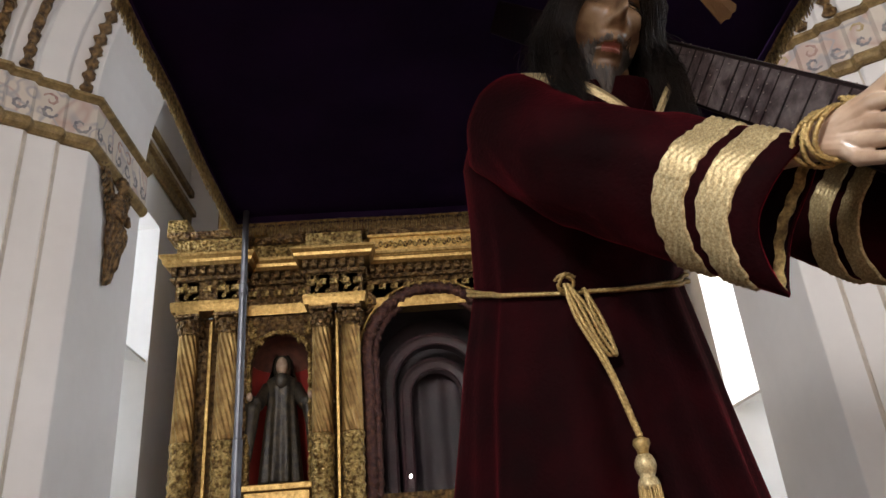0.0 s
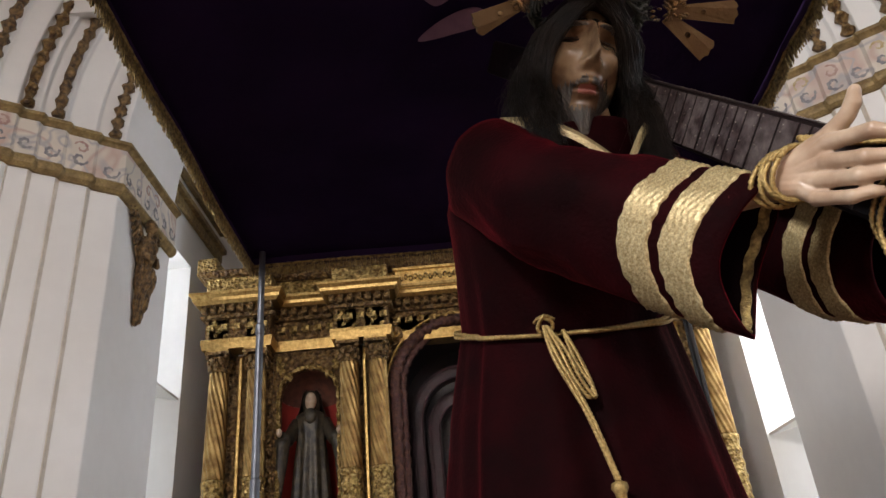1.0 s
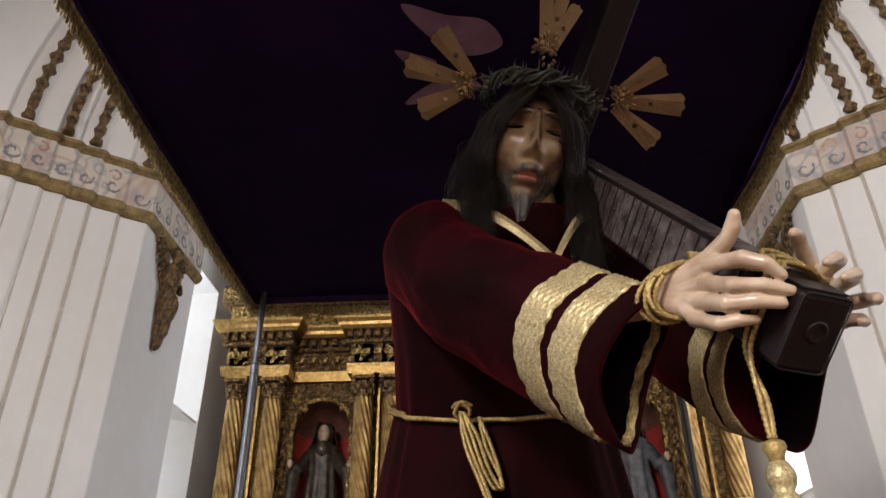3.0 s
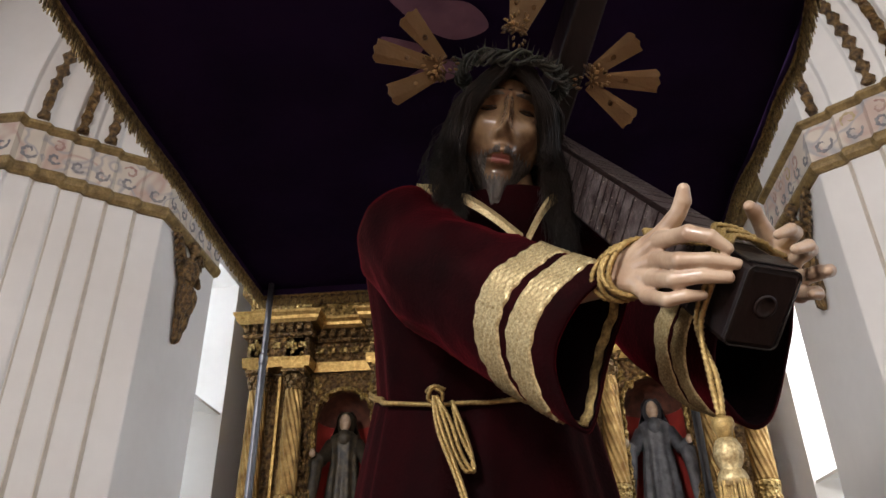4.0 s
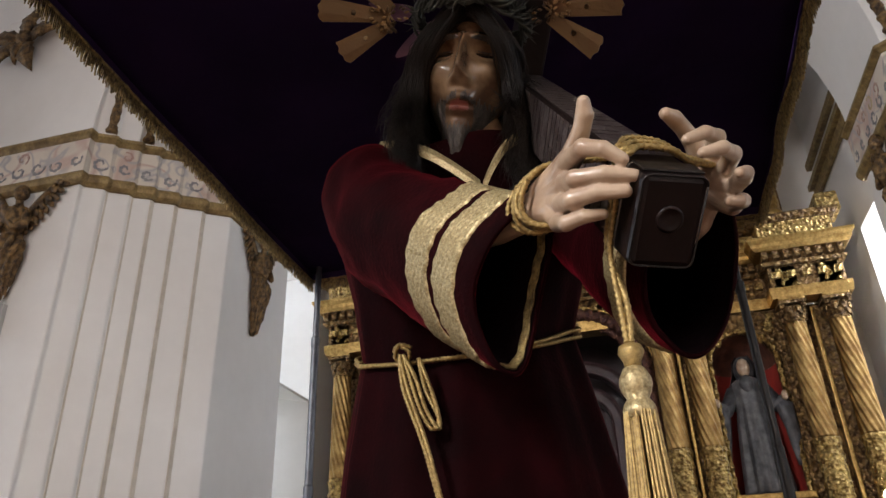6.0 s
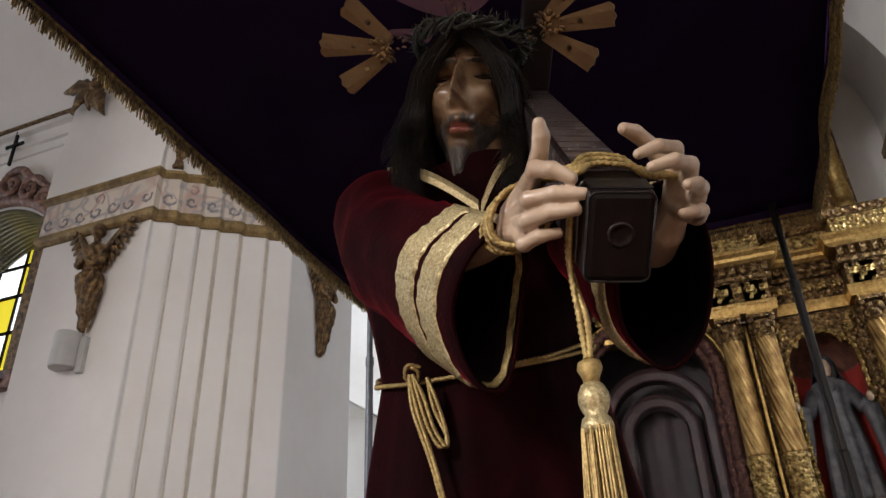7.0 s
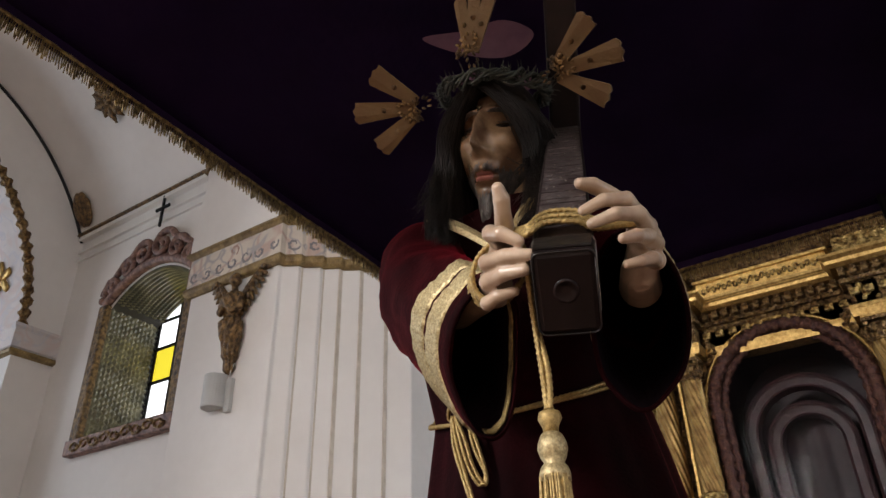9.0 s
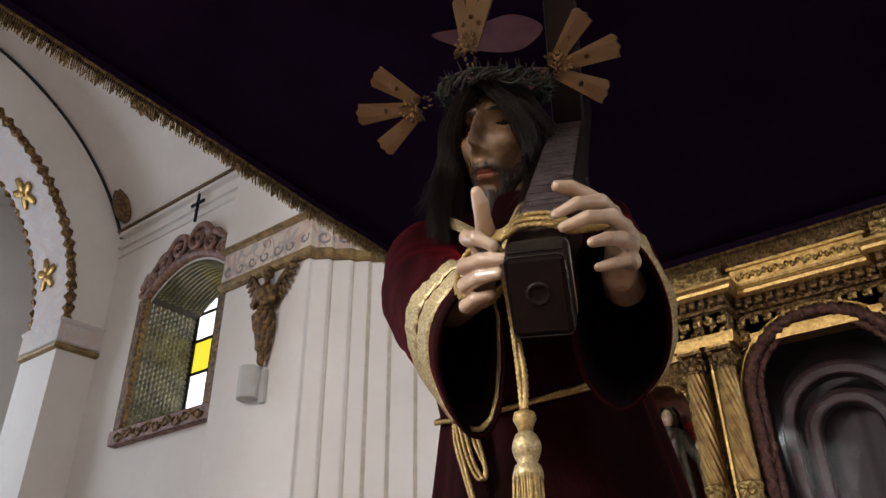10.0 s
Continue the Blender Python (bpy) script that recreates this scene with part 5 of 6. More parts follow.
PAIRS = ((-2.03, -1.67), (-0.79, -0.52))
for pair in PAIRS:
    for x in pair:
        column(x), column(mir(x))
    for g in (lambda v: v, mir):
        a, b = sorted((g(pair[0]), g(pair[1])))
        bm = bmesh.new()
        box(bm, a - 0.13, b + 0.13, PY - 0.02, PY + 0.12, 0.9, 3.98)
        part("column_backing", bm, GOLD_DARK, altar)
        bm = bmesh.new()
        box(bm, a + (b - a) / 2 - 0.018, a + (b - a) / 2 + 0.018, PY - 0.06, PY - 0.015, 1.9, 3.95)
        part("bead_strip", bm, GOLD, altar, bevel=0.008)
        bm = bmesh.new()
        box(bm, a - 0.14, b + 0.14, PY - 0.27, PY + 0.12, 0.9, 1.86)
        part("column_pedestal", bm, GOLD_CARVED, altar, bevel=0.012)
        # blocks over each column, then frieze blocks and a forward break of the cornice
        for x in (a, b):
            bm = bmesh.new()
            box(bm, x - 0.11, x + 0.11, PY - 0.24, PY + 0.1, 3.967, 4.05)
            box(bm, x - 0.125, x + 0.125, PY - 0.255, PY + 0.1, 4.05, 4.09)
            part("impost_block", bm, GOLD, altar, bevel=0.008)
            bm = bmesh.new()
            box(bm, x - 0.10, x + 0.10, PY - 0.22, PY + 0.1, 4.092, 4.30)
            part("frieze_block", bm, GOLD_DARK, altar, bevel=0.008)
            for k in range(10):
                rr = random.Random(k + 7)
                bm2 = bmesh.new()
                blob(bm2, (x + rr.uniform(-0.075, 0.075), PY - 0.222, 4.12 + 0.15 * rr.random()), (0.03, 0.018, 0.022), Matrix.Rotation(rr.uniform(0, 3), 3, "Y"), 8, 5)
                part("carved_leaf", bm2, GOLD_CARVED, altar, smooth=True)
# entablature, running with forward breaks over the columns
brk = []
for pair in PAIRS:
    brk.append((pair[0] - 0.15, pair[1] + 0.15))
brk += [(mir(b), mir(a)) for a, b in brk[::-1]]
line = [(-2.32, PY + 0.1), (-2.32, PY - 0.02)]
for a, b in brk:
    line += [(a, PY - 0.02), (a, PY - 0.24), (b, PY - 0.24), (b, PY - 0.02)]
line = [line[0]] + line[2:]
line[0] = (brk[0][0], PY + 0.12)
line = [line[0]] + [p for p in line[2:]] if line[1] == (brk[0][0], PY - 0.02) else line
line[-1] = (brk[-1][1], PY + 0.12)
for name, prof, mat in (
        ("architrave", [(-0.2, 3.99), (0.0, 3.99), (0.012, 4.05), (0.012, 4.09), (-0.2, 4.09)], GOLD),
        ("frieze", [(-0.25, 4.092), (-0.02, 4.092), (-0.02, 4.30), (-0.25, 4.30)], GOLD_DARK),
        ("cornice_bed", [(-0.25, 4.302), (0.02, 4.302), (0.03, 4.33), (0.0, 4.345), (0.0, 4.43), (-0.25, 4.43)], GOLD_DARK),
        ("cornice", [(-0.25, 4.432), (0.06, 4.432), (0.09, 4.46), (0.095, 4.49), (0.12, 4.52), (0.12, 4.545), (-0.25, 4.545)], GOLD),
        ("attic_frieze", [(-0.25, 4.547), (-0.01, 4.547), (-0.01, 4.74), (-0.25, 4.74)], GOLD_CARVED),
        ("attic_cornice", [(-0.25, 4.742), (0.03, 4.742), (0.06, 4.77), (0.06, 4.80), (-0.25, 4.80)], GOLD_DARK)):
    bm = bmesh.new()
    moulding(bm, line, prof)
    part(name, bm, mat, altar)
# dentils
def dentils(z0, z1, depth, step, wide, mat):
    off = offset(line, depth)
    bm0 = bmesh.new()
    box(bm0, -wide / 2, wide / 2, -0.03, 0.03, z0, z1)
    first = None
    for (p, q) in zip(off, off[1:]):
        if abs(p.y - q.y) > 0.01:
            continue
        k = max(1, int((q.x - p.x) / step))
        for i in range(k):
            x = p.x + (q.x - p.x) * (i + 0.5) / k
            if first is None:
                first = part("dentil", bm0, mat, altar)
                first.location = (x, p.y, 0)
            else:
                o = first.copy()
                scene.collection.objects.link(o)
                o.location = (x, p.y, 0)


dentils(4.352, 4.425, 0.03, 0.088, 0.05, GOLD_DARK)
dentils(4.18, 4.235, -0.008, 0.11, 0.07, GOLD_CARVED)
# carved panel above the centre arch, its lit look put into brighter gold
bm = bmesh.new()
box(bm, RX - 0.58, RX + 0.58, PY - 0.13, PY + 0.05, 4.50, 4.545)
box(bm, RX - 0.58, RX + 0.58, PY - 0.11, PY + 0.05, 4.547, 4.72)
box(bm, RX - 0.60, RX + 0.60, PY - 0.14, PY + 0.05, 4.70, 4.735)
part("centre_frieze_panel", bm, GOLD_LIT, altar, bevel=0.008)
for k in range(22):
    x = RX - 0.54 + 1.08 * (k + 0.5) / 22
    bm = bmesh.new()
    pts = [(x + 0.020 * math.cos(t) * (1 - t / 9), PY - 0.114, 4.625 + 0.040 * math.sin(t) * (1 - t / 9) * (1 if k % 2 else -1)) for t in [i * 0.5 for i in range(14)]]
    tube(bm, pts, [0.011 - 0.0005 * i for i in range(14)], 6)
    part("scroll", bm, GOLD_CARVED, altar, smooth=True)
# second tier, mostly hidden above the canopy
bm = bmesh.new()
arched(bm, -1.86, mir(-1.86), 4.802, 7.2, RX, 0.55, 6.0, 0.55, PY + 0.02, PY + 0.12, 5.05)
part("upper_panel", bm, GOLD_DARK, altar)
for x in (-1.74, -1.42, -0.75, -0.5):
    for xx in (x, mir(x)):
        bm = bmesh.new()
        lathe(bm, [(0.09, 4.81), (0.09, 4.9), (0.075, 4.93)] + [(0.075 + 0.005 * math.sin(i * 1.3), 4.93 + 1.2 * i / 20) for i in range(21)] + [(0.10, 6.2), (0.11, 6.3)], (xx, PY - 0.08, 0), 20, 10, 0.05, 3)
        part("upper_column", bm, GOLD, altar, smooth=True)
for xx in (-1.1, mir(-1.1)):
    bm = bmesh.new()
    box(bm, xx - 0.26, xx + 0.26, PY - 0.02, PY + 0.05, 5.0, 6.1)
    part("upper_relief", bm, GOLD_CARVED, altar, bevel=0.02)
# end wing blocks with scrolls
for s in (0, 1):
    x = -2.2 if s == 0 else mir(-2.2)
    bm = bmesh.new()
    box(bm, x - 0.10, x + 0.10, PY - 0.20, PY + 0.1, 4.80, 5.0)
    part("end_block", bm, GOLD_CARVED, altar, bevel=0.02)
# centre arch: carved archivolt and glazed case
for k, (r, y, m, w) in enumerate(((0.645, PY - 0.02, BEADS, 0.058), (0.575, PY + 0.03, BEADS, 0.040), (0.725, PY - 0.01, GOLD, 0.016))):
    bm = bmesh.new()
    arch_trim(bm, RX, r, 3.52, r, y, w, low=2.2)
    part("archivolt", bm, m, altar, smooth=True)
for s in (-1, 1):
    rr = random.Random(4)
    for k in range(12):
        bm = bmesh.new()
        blob(bm, (RX + s * (0.62 - 0.30 * rr.random() * rr.random()), PY - 0.015, 4.20 - 0.26 * rr.random() ** 1.5), (0.05, 0.024, 0.03), Matrix.Rotation(rr.uniform(0, 3), 3, "Y"), 8, 5)
        part("carved_leaf", bm, GOLD_DARK, altar, smooth=True)
case = thing("glazed_case", "", "")
case.parent = altar
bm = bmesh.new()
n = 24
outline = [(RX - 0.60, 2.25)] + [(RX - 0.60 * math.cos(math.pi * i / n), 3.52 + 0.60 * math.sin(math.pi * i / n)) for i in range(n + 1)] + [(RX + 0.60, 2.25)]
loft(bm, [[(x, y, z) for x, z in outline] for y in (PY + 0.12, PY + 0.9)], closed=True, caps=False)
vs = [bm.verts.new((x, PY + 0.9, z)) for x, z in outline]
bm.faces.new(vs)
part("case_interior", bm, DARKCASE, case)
for k in range(2):
    r, y, zc = (0.53, 0.37)[k], PY + 0.34 + 0.16 * k, 3.27 - 0.06 * k
    bm = bmesh.new()
    rows = []
    for px, pz, ux, uz in [(-1, 2.28, -1, 0)] + [(-math.cos(math.pi * i / 32), None, -math.cos(math.pi * i / 32), math.sin(math.pi * i / 32)) for i in range(33)] + [(1, 2.28, 1, 0)]:
        row = []
        for q, dy in ((r + 0.004, 0.0), (r - 0.02, -0.012), (r - 0.04, 0.0), (r - 0.10, 0.015), (r - 0.12, 0.0), (r - 0.125, 0.156), (r + 0.004, 0.156)):
            row.append((RX + ux * q, y + dy, pz if pz is not None else zc + uz * q))
        rows.append(row)
    loft(bm, rows)
    part("case_vault_rib", bm, DRAPE, case, "rose moulded band of the vaulted case, darkened for dimness", smooth=False)
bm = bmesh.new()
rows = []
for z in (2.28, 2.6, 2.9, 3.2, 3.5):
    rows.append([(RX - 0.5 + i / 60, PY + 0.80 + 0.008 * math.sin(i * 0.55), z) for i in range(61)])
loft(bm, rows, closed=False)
part("case_curtain", bm, DARKCASE, case, "rose curtain darkened for the dim case", smooth=True)
bm = bmesh.new()
vs = [bm.verts.new((x, PY + 0.10, z)) for x, z in outline]
bm.faces.new(vs)
pane = part("pane", bm, GLASS, case, "clear glass front")
pane.visible_shadow = False
# two small glowing spots added for the glints in the case
for dx in (-0.3, 0.35):
    bm = bmesh.new()
    blob(bm, (RX + dx, PY + 0.3, 2.42), (0.012, 0.012, 0.018), None, 8, 6)
    part("case_glint", bm, BULB_GLINT, case, "small glowing spot standing for a glint")
slab("altar_table", RX - 1.1, RX + 1.1, 5.95, 6.5, 0, 1.0, PLASTER, "", "white plastered altar table below the altarpiece", "altar")

# saints in the niches, one plain mesh each
def saint(x, cloth, label, turn=0.0):
    bm = bmesh.new()
    prof = [(0.155, 0.0), (0.165, 0.03), (0.15, 0.25), (0.13, 0.5), (0.115, 0.62), (0.135, 0.74), (0.13, 0.82), (0.05, 0.87)]
    rows = []
    for r, z in prof:
        rows.append([(r * (1 + 0.15 * math.sin(9 * TAU * k / 60) * (1 - z)) * math.cos(TAU * k / 60), 0.7 * r * (1 + 0.15 * math.sin(9 * TAU * k / 60) * (1 - z)) * math.sin(TAU * k / 60), z) for k in range(60)])
    loft(bm, rows, mat=0)
    blob(bm, (0, 0.03, 0.93), (0.080, 0.075, 0.112), None, 16, 12, mat=0)
    blob(bm, (0, -0.050, 0.93), (0.050, 0.05, 0.075), None, 14, 10, mat=1)
    blob(bm, (0, -0.075, 0.80), (0.06, 0.04, 0.07), None, 12, 8, mat=0)
    # veil falling on the shoulders, and open arms with long hanging sleeves
    rows = []
    for z, w, d, y in ((1.05, 0.045, 0.05, 0.03), (1.0, 0.080, 0.08, 0.035), (0.92, 0.090, 0.085, 0.045), (0.84, 0.12, 0.09, 0.045), (0.74, 0.155, 0.10, 0.04), (0.64, 0.145, 0.10, 0.05)):
        rows.append([(w * (1 + 0.05 * math.sin(11 * a)) * math.cos(a), y + d * math.sin(a), z) for a in [radians(-25 + 230 * i / 30) for i in range(31)]])
    loft(bm, rows, closed=False, mat=0)
    for s in (-1, 1):
        tube(bm, [(s * 0.11, 0, 0.77), (s * 0.19, -0.05, 0.62), (s * 0.235, -0.13, 0.63)], [0.055, 0.055, 0.05], 12, mat=0)
        blob(bm, (s * 0.245, -0.185, 0.655), (0.026, 0.034, 0.036), None, 10, 8, mat=1)
        rows = []
        for i in range(9):
            u = i / 8
            w = 0.060 * (1 - 0.55 * u)
            c = Vector((s * (0.225 + 0.035 * u), -0.11 + 0.05 * u, 0.62 - 0.44 * u))
            rows.append([c + Vector((w * math.cos(a) * (1 + 0.2 * math.sin(3 * a + u * 4)), w * 0.8 * math.sin(a), 0)) for a in [TAU * k / 16 for k in range(16)]])
        loft(bm, rows, mat=0)
    ob = tagged(part("saint_statue", bm, [cloth, SKIN], smooth=True), label, "statue", "saints in the niches")
    ob.matrix_world = pose(x, PY + 0.12, 2.405, 0, 0, turn) @ Matrix.Diagonal((1.12, 1.1, 1.17, 1))
    return ob


saint(-1.20, HABIT, "saint statue in a black and gold habit in a red niche", 6)
saint(mir(-1.20), GREYHABIT, "small saint statue in a grey habit in a red niche", -8)
lamp = thing("altar_lamp", "small bright bare bulb lamp beside the altarpiece", "lamp", (2.46, 6.35, 2.28))
bm = bmesh.new()
blob(bm, (0, 0, 0), (0.035, 0.035, 0.045), None, 14, 10)
part("bulb", bm, BULB_GLINT, lamp, smooth=True)
bm = bmesh.new()
lathe(bm, [(0.02, -0.04), (0.022, -0.08), (0.012, -0.09), (0.012, -2.2), (0.06, -2.22), (0.06, -2.28)], (0, 0, 0), 12)
part("lamp_stand", bm, GOLD, lamp)

# ---- gilt angel corbels ----
def corbel():
    bm = bmesh.new()
    # gathered robe with a ragged hem, a belt and a broad chest
    rows = []
    prof = [(0.025, 0.0), (0.050, 0.03), (0.055, 0.10), (0.080, 0.16), (0.085, 0.26), (0.112, 0.33), (0.118, 0.44), (0.088, 0.50), (0.112, 0.56), (0.125, 0.66), (0.085, 0.73), (0.04, 0.76)]
    for i in range(67):
        u = i / 66 * (len(prof) - 1)
        j = min(int(u), len(prof) - 2)
        e = u - j
        e = e * e * (3 - 2 * e)
        r = prof[j][0] + (prof[j + 1][0] - prof[j][0]) * e
        z = prof[j][1] + (prof[j + 1][1] - prof[j][1]) * (u - j)
        row = []
        for k in range(48):
            th = TAU * k / 48
            deep = 0.17 if z < 0.5 else 0.08
            q = r * (1 + deep * math.sin(9 * th + 5 * math.sin(z * 9)) + 0.16 * noise.noise((math.cos(th) * 2.0, math.sin(th) * 2.0, z * 9)))
            row.append((q * math.cos(th) + 0.02 * math.sin(z * 7), q * math.sin(th) * 0.75 - r * 0.5 - 0.02, z))
        rows.append(row)
    loft(bm, rows)
    tube(bm, [(0, -0.075, 0.74), (0, -0.09, 0.80)], [0.034, 0.03], 10)
    blob(bm, (0.005, -0.105, 0.845), (0.046, 0.052, 0.062), None, 14, 10)
    blob(bm, (0.005, -0.085, 0.860), (0.060, 0.058, 0.066), None, 18, 12, dent=lambda v: 1 + 0.10 * noise.noise((v.x * 5, v.y * 5, v.z * 5)))
    for s in (-1, 1):
        # wing: two layers of overlapping feathers swept up and outwards
        for layer, (n, ln) in enumerate(((9, 0.125), (7, 0.075))):
            for i in range(n):
                u = i / (n - 1)
                c = Vector((s * (0.075 + 0.235 * u), -0.035 - 0.016 * layer, 0.63 + 0.30 * u ** 1.25))
                a = radians(-78 + 62 * u) if s > 0 else radians(-102 - 62 * u)
                m3 = Matrix.Rotation(-a, 3, "Y")
                blob(bm, c + Vector((math.cos(a), 0, math.sin(a))) * ln * 0.42, (ln * 0.62, 0.016, 0.026), m3, 10, 6)
        tube(bm, [(s * 0.06, -0.035, 0.66), (s * 0.15, -0.05, 0.74), (s * 0.25, -0.045, 0.86), (s * 0.325, -0.035, 0.95)], [0.035, 0.034, 0.026, 0.010], 8)
        # bent arms
        tube(bm, [(s * 0.11, -0.075, 0.67), (s * 0.14, -0.115, 0.56), (s * 0.075, -0.16, 0.52), (s * 0.03, -0.17, 0.57)], [0.038, 0.036, 0.028, 0.018], 10)
    return tagged(part("angel_corbel", bm, PATINA, smooth=True), "worn gilt carved angel corbel on the white wall", "corbel", "angel corbels")


cb = corbel()
CS = Matrix.Diagonal((0.88, 0.9, 1, 1))
cb.matrix_world = pose(-3.50, 3.88, 3.70) @ CS
copy_thing(cb, pose(2 * AX + 3.50, 3.88, 3.70) @ CS)
copy_thing(cb, pose(-2.25, 5.16, 3.72, 0, 0, 90) @ CS)
copy_thing(cb, pose(2 * AX + 2.25, 5.16, 3.72, 0, 0, -90) @ CS)

# ---- loudspeaker ----
spk = thing("loudspeaker", "small grey wall loudspeaker under the angel corbel", "loudspeaker", (-3.60, 3.86, 3.42))
bm = bmesh.new()
rows = []
for z in (0.0, 0.01, 0.27, 0.28):
    e = 0.006 if z in (0.0, 0.28) else 0
    rows.append([(0.10 * math.cos(a) * (1 - e * 8), -0.03 - 0.11 * math.sin(a) * (1 - e * 8), z) for a in [math.pi * i / 14 for i in range(15)]] + [(-0.1, 0.0, z), (0.1, 0.0, z)])
loft(bm, rows)
part("shell", bm, SPEAKER, spk, bevel=0.006)
bm = bmesh.new()
box(bm, 0.10, 0.16, -0.02, 0.02, -0.04, 0.24)
part("wall_bracket", bm, SPEAKER, spk, bevel=0.004)
bm = bmesh.new()
tube(bm, [(0.12, -0.01, 0.22), (0.14, -0.02, 0.30), (0.16, -0.01, 0.36), (0.13, 0.0, 0.42)], 0.005, 6)
part("cable", bm, SPEAKER, spk)

# ---- leaf sprays and rosettes ----
def spray(name, leaves, size, label):
    ob = thing(name, label, "ornament")
    for j, (ang, ln) in enumerate(leaves):
        bm = bmesh.new()
        rows = []
        for i in range(10):
            u = i / 9
            w = size * 0.30 * math.sin(math.pi * min(0.98, 0.08 + u * 0.92)) * (1 + 0.15 * math.sin(u * 24))
            c = Vector((math.cos(ang) * ln * u, math.sin(ang) * ln * u, 0.02 + 0.05 * math.sin(u * 3)))
            sd = Vector((-math.sin(ang), math.cos(ang), 0))
            rows.append([c - sd * w, c + Vector((0, 0, 0.022)), c + sd * w, c + Vector((0, 0, -0.012))])
        loft(bm, rows)
        part("leaf", bm, PATINA, ob, smooth=True)
    bm = bmesh.new()
    blob(bm, (0, 0, 0.05), (size * 0.24, size * 0.24, 0.05), None, 14, 8, dent=lambda v: 1 + 0.12 * math.sin(8 * math.atan2(v.y, v.x)))
    part("boss", bm, PATINA, ob, smooth=True)
    return ob


for x in (-3.95, 2 * AX + 3.95):
    sp = spray("leaf_spray", ((-2.4, 0.30), (-1.2, 0.34), (3.0, 0.36), (0.2, 0.3), (1.4, 0.3), (-1.8, 0.22)), 0.26, "gilt carved leaf spray above the cornice")
    sp.matrix_world = Matrix.Translation((x, 3.875, 6.25)) @ pose(0, 0, 0, 90, 0, 0) @ Matrix.Scale(1.2, 4)
for x in (-5.45, 2 * AX + 5.45):
    ro = spray("vault_rosette", [(TAU * k / 10, 0.24 + 0.03 * (k % 2)) for k in range(10)], 0.24, "gilt carved rosette on the white vault")
    a = radians(48.6)
    nv = Vector((0, -math.cos(a), -math.sin(a)))
    ro.matrix_world = Matrix.Translation((x, VY + (VR - 0.01) * math.cos(a), VZ + (VR - 0.01) * math.sin(a))) @ nv.to_track_quat("Z", "Y").to_matrix().to_4x4()
for x in (-6.62, 2 * AX + 6.62):
    bm = bmesh.new()
    blob(bm, (0, 0, 0.03), (0.16, 0.22, 0.05), None, 22, 10, dent=lambda v: 1 + 0.13 * noise.noise((v.x * 4, v.y * 4, 1.0)))
    ob = tagged(part("dark_medallion", bm, PATINA, smooth=True), "dark carved medallion at the foot of the vault", "ornament")
    a = radians(31)
    nv = Vector((0, -math.cos(a), -math.sin(a)))
    ob.matrix_world = Matrix.Translation((x, VY + (VR - 0.01) * math.cos(a), VZ + (VR - 0.01) * math.sin(a))) @ nv.to_track_quat("Z", "Y").to_matrix().to_4x4()

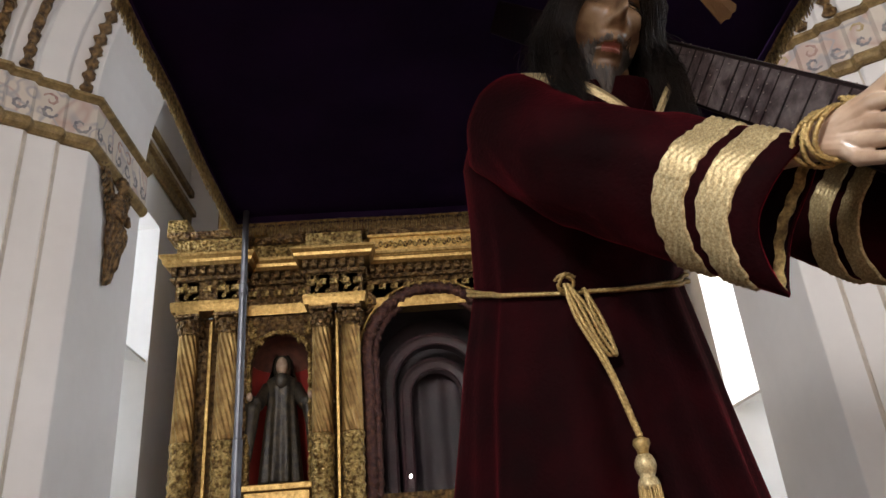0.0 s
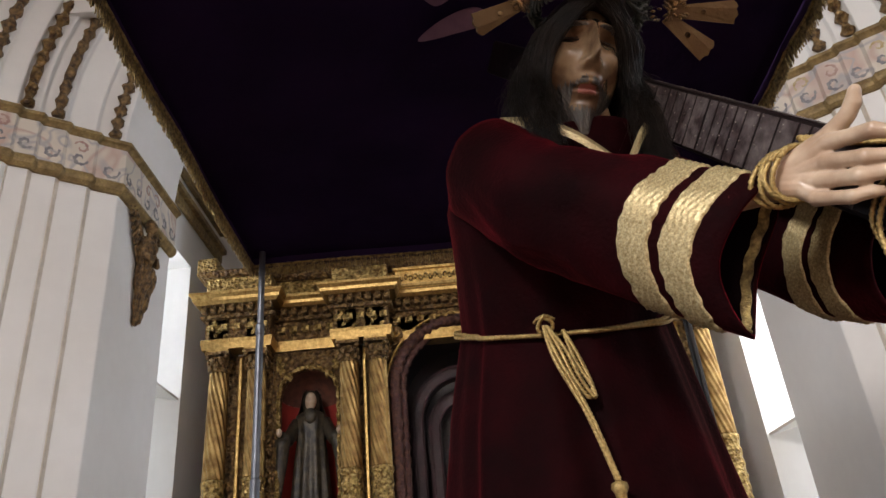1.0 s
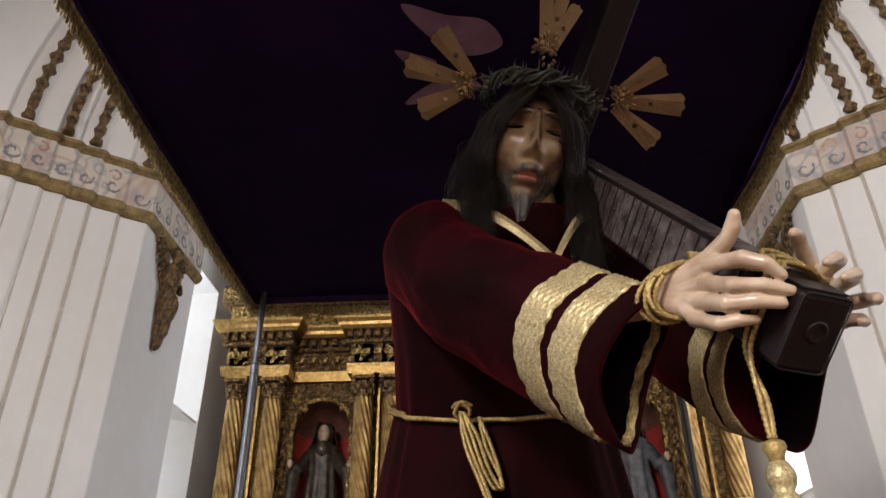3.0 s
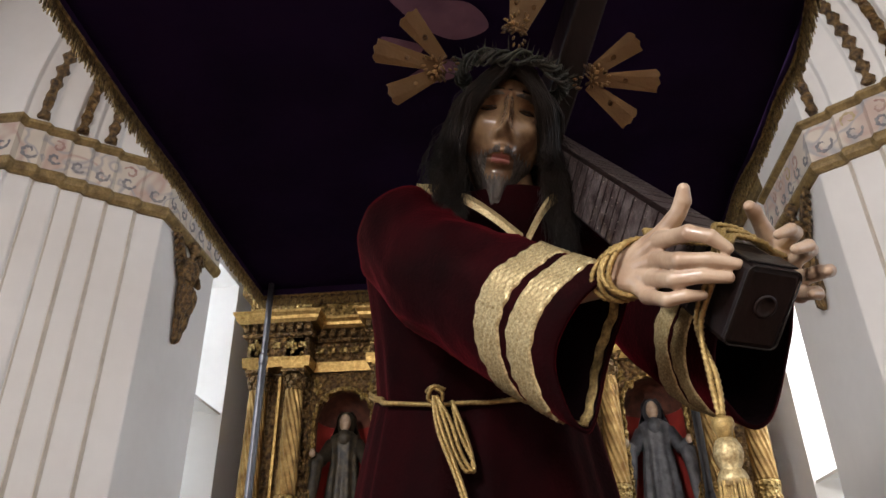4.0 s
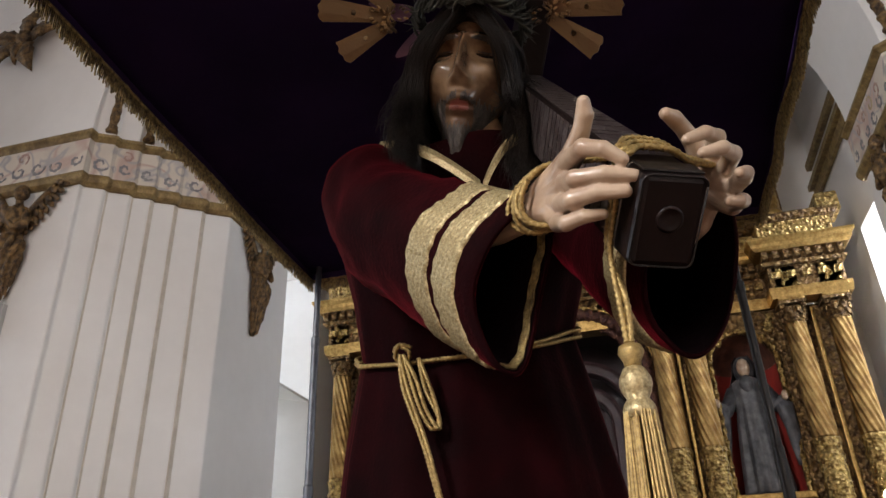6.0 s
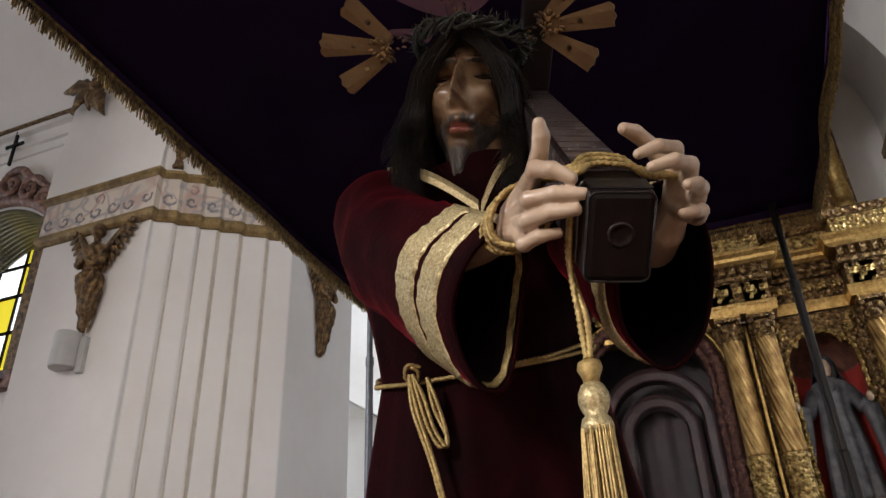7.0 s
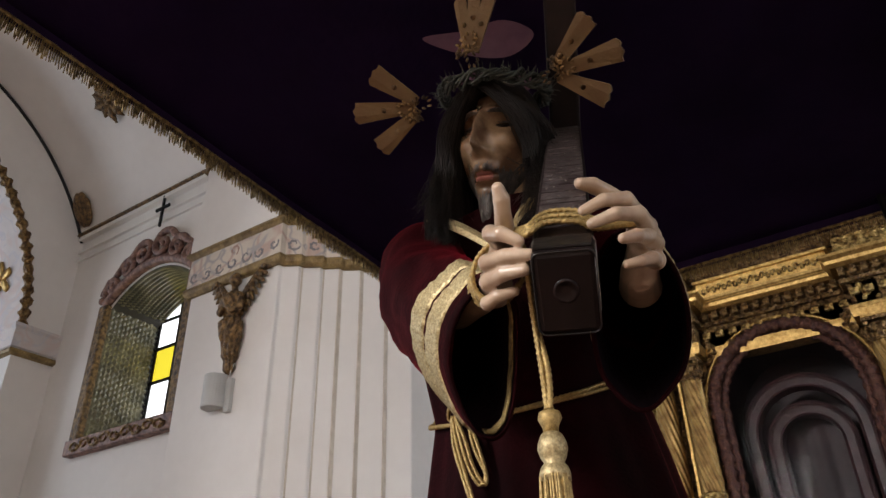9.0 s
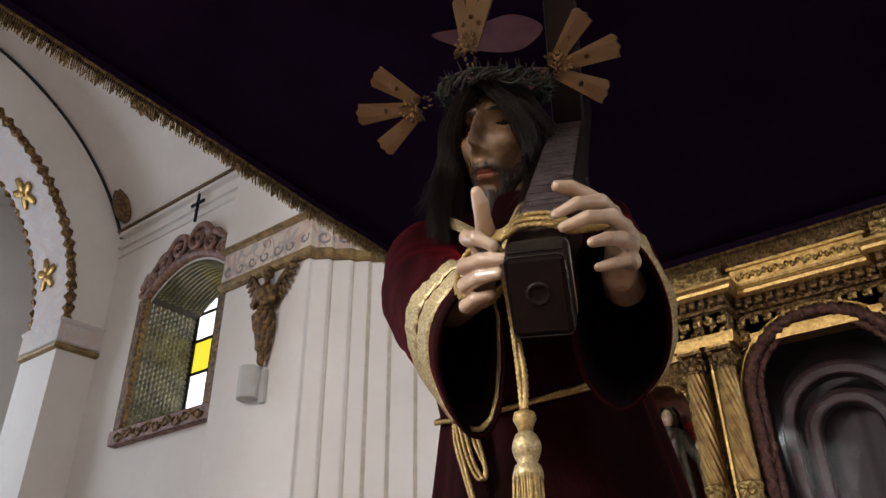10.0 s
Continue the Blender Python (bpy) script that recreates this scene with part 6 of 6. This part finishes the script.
# ---- the transept window and its mirror ----
def transept_window(g, word):
    win = thing("window_transept_" + word, "deep window lined with small glass pieces in a carved frame", "window", kind="structure")
    X0, X1, Z0, Z1 = -5.88, -4.5, 3.62, 5.05

    def gb(bm, xa, xb, *rest):
        a, b = sorted((g(xa), g(xb)))
        box(bm, a, b, *rest)
    xs = [X0 + 0.02, -5.52, -5.20, -4.86, X1 - 0.05]
    zs = [3.64, 4.36, 4.76, 5.10, 5.5]
    # stained panes: white and yellow lights in iron bars
    bm = bmesh.new()
    for x in xs:
        gb(bm, x, x + 0.03, 4.72, 4.76, Z0, 5.5)
    for z in zs[:4]:
        gb(bm, X0, X1, 4.72, 4.76, z, z + 0.035)
    part("window_frame", bm, IRON, win)
    for i in range(4):
        for j in range(4):
            bm = bmesh.new()
            gb(bm, xs[i] + 0.03, xs[i + 1], 4.735, 4.745, zs[j] + 0.03, zs[j + 1])
            yellow = (i % 2 == 0 and j == 1) or (i % 2 == 1 and j != 1)
            part("pane", bm, YELLOWPANE if yellow else WHITEPANE, win).visible_shadow = False
    # glass pieces on the reveals: raised lozenges
    rows = []
    bm = bmesh.new()

    def lozenge(c, u, v, n, s):
        c, u, v, n = Vector(c), Vector(u), Vector(v), Vector(n)
        base = [bm.verts.new(c + d) for d in (u * s, v * s * 1.3, -u * s, -v * s * 1.3)]
        tip = bm.verts.new(c + n * s * 0.45)
        for k in range(4):
            bm.faces.new((base[k], base[(k + 1) % 4], tip))
    s = 0.052
    back = bmesh.new()
    gb(back, X0, X0 + 0.003, 4.105, 4.73, Z0, Z1 + 0.03)
    gb(back, X1 - 0.003, X1, 4.105, 4.73, Z0, Z1 + 0.03)
    head = [(X0 + (X1 - X0) * i / 24, Z1 + 0.30 * max(0.0, math.sin(math.pi * i / 24)) ** 0.8) for i in range(25)]
    loft(back, [[(g(x), y, z + dz) for y, dz in ((4.105, -0.006), (4.73, -0.006), (4.73, 0.004), (4.105, 0.004))] for x, z in head])
    part("lining_bed", back, DARKLINE, win, "dark putty bed of the glass pieces")
    for a in range(22):
        for b in range(34):
            yy = 4.13 + a * s * 0.95
            zz = 3.66 + b * s * 1.28 + (s * 0.64 if a % 2 else 0)
            if yy < 4.72 and zz < 5.08:
                lozenge((g(X0 + 0.004), yy, zz), (0, 1, 0), (0, 0, 1), (g(1) - g(0), 0, 0), s * 0.92)
                lozenge((g(X1 - 0.004), yy, zz), (0, 1, 0), (0, 0, 1), (g(0) - g(1), 0, 0), s * 0.92)
    n = 44
    for a in range(16):
        for i in range(n):
            t = (i + (0.5 if a % 2 else 0)) / n
            x = X0 + (X1 - X0) * t
            z = Z1 + 0.30 * max(0.0, math.sin(math.pi * t)) ** 0.8
            yy = 4.13 + a * s
            if yy < 4.72 and 0.05 < t < 0.95:
                lozenge((g(x), yy, z - 0.009), (0, 1, 0), (1, 0, 0), (0, 0, -1), s * 0.6)
    part("glass_lining", bm, LATTICE, win, "lining of small diamond-shaped glass pieces")["kind"] = "stuff"
    # plastered inner sill below the panes
    bm = bmesh.new()
    vs = [bm.verts.new((g(x), y, z)) for x in (X0 + 0.004, X1 - 0.004) for y, z in ((4.45, Z0 + 0.001), (4.50, Z0 + 0.20), (4.715, Z0 + 0.30), (4.715, Z0 + 0.001))]
    for q in ((0, 1, 2, 3), (7, 6, 5, 4), (0, 4, 5, 1), (1, 5, 6, 2), (2, 6, 7, 3), (3, 7, 4, 0)):
        bm.faces.new([vs[i] for i in q])
    part("inner_sill", bm, PLASTER, win, "white plastered inner sill")
    # carved frame
    for xa, xb in ((X0 - 0.12, X0 + 0.02), (X1 - 0.02, X1 + 0.13)):
        bm = bmesh.new()
        gb(bm, xa, xb, 4.03, 4.11, Z0, Z1 + 0.05)
        part("frame_jamb", bm, PATINA, win, bevel=0.02)
    bm = bmesh.new()
    gb(bm, X0 - 0.14, X1 + 0.13, 4.01, 4.14, Z0 - 0.16, Z0)
    part("window_sill", bm, CREST, win, "carved and painted sill board", bevel=0.02)
    for k in range(9):
        x = X0 + 0.05 + (X1 - X0 - 0.1) * k / 8
        bm = bmesh.new()
        sg = 1 if k % 2 else -1
        pts = [(g(x + 0.085 * math.cos(t) * (1 - t / 10)), 4.006, Z0 - 0.08 + sg * 0.055 * math.sin(t) * (1 - t / 10)) for t in [i * 0.5 for i in range(15)]]
        tube(bm, pts, [0.019 - 0.0008 * i for i in range(15)], 6)
        part("sill_scroll", bm, GOLD_DARK, win, smooth=True)
    # arched head and the scrolled crest on it
    bm = bmesh.new()
    pts = [(g(X0 - 0.06 + (X1 - X0 + 0.12) * i / 40), 4.07, Z1 + 0.05 + 0.32 * math.sin(math.pi * i / 40) ** 0.8) for i in range(41)]
    tube(bm, pts, 0.055, 8)
    part("frame_head", bm, CREST, win, smooth=True)
    # volutes climbing to a pair in the middle
    for k, (t, big, lift) in enumerate(((0.07, 0.10, 0.05), (0.22, 0.13, 0.08), (0.38, 0.17, 0.11), (0.60, 0.19, 0.12), (0.78, 0.14, 0.08), (0.93, 0.11, 0.05))):
        x = X0 - 0.05 + (X1 - X0 + 0.1) * t
        z = Z1 + 0.10 + lift + 0.32 * math.sin(math.pi * t) ** 0.8
        sg = 1 if k < 3 else -1
        bm = bmesh.new()
        tail = [(g(x - sg * big * 2.0), 4.05, z - big * 0.55), (g(x - sg * big * 1.6), 4.05, z - big * 0.15)]
        pts = tail + [(g(x - sg * big * math.cos(q) * (1 - q / 11)), 4.045 - 0.002 * q, z + big * math.sin(q) * (1 - q / 11)) for q in [0.35 + i * 0.36 for i in range(25)]]
        tube(bm, pts, [0.022, 0.034] + [0.042 - 0.0008 * i for i in range(25)], 8)
        blob(bm, (g(x), 4.03, z), (0.035, 0.03, 0.035), None, 8, 6)
        part("crest_scroll", bm, CREST, win, smooth=True)
    for x in (X0 - 0.08, X1 + 0.08):
        bm = bmesh.new()
        lathe(bm, [(0.05, 0), (0.055, 0.04), (0.025, 0.08), (0.035, 0.13), (0.02, 0.18), (0.028, 0.22), (0.008, 0.30)], (g(x), 4.05, Z1 + 0.08), 12)
        part("finial", bm, CREST, win, smooth=True)
    bm = bmesh.new()
    cx = (X0 + X1) / 2
    box(bm, g(cx) - 0.012, g(cx) + 0.012, 4.03, 4.055, 5.85, 6.24)
    box(bm, g(cx) - 0.10, g(cx) + 0.10, 4.03, 4.055, 6.08, 6.105)
    for dx, dz in ((-0.10, 6.0925), (0.10, 6.0925), (0, 6.24)):
        blob(bm, (g(cx) + dx, 4.042, dz), (0.025, 0.016, 0.025), None, 8, 6)
    part("iron_cross", bm, IRON, win)


transept_window(lambda x: x, "left")
transept_window(lambda x: 2 * AX - x, "right")

# ---- plan units to metres ----
for ob in list(scene.collection.objects):
    if ob.parent is None and ob.type in ("MESH", "EMPTY"):
        ob.matrix_basis = Matrix.Scale(UNIT, 4) @ ob.matrix_basis
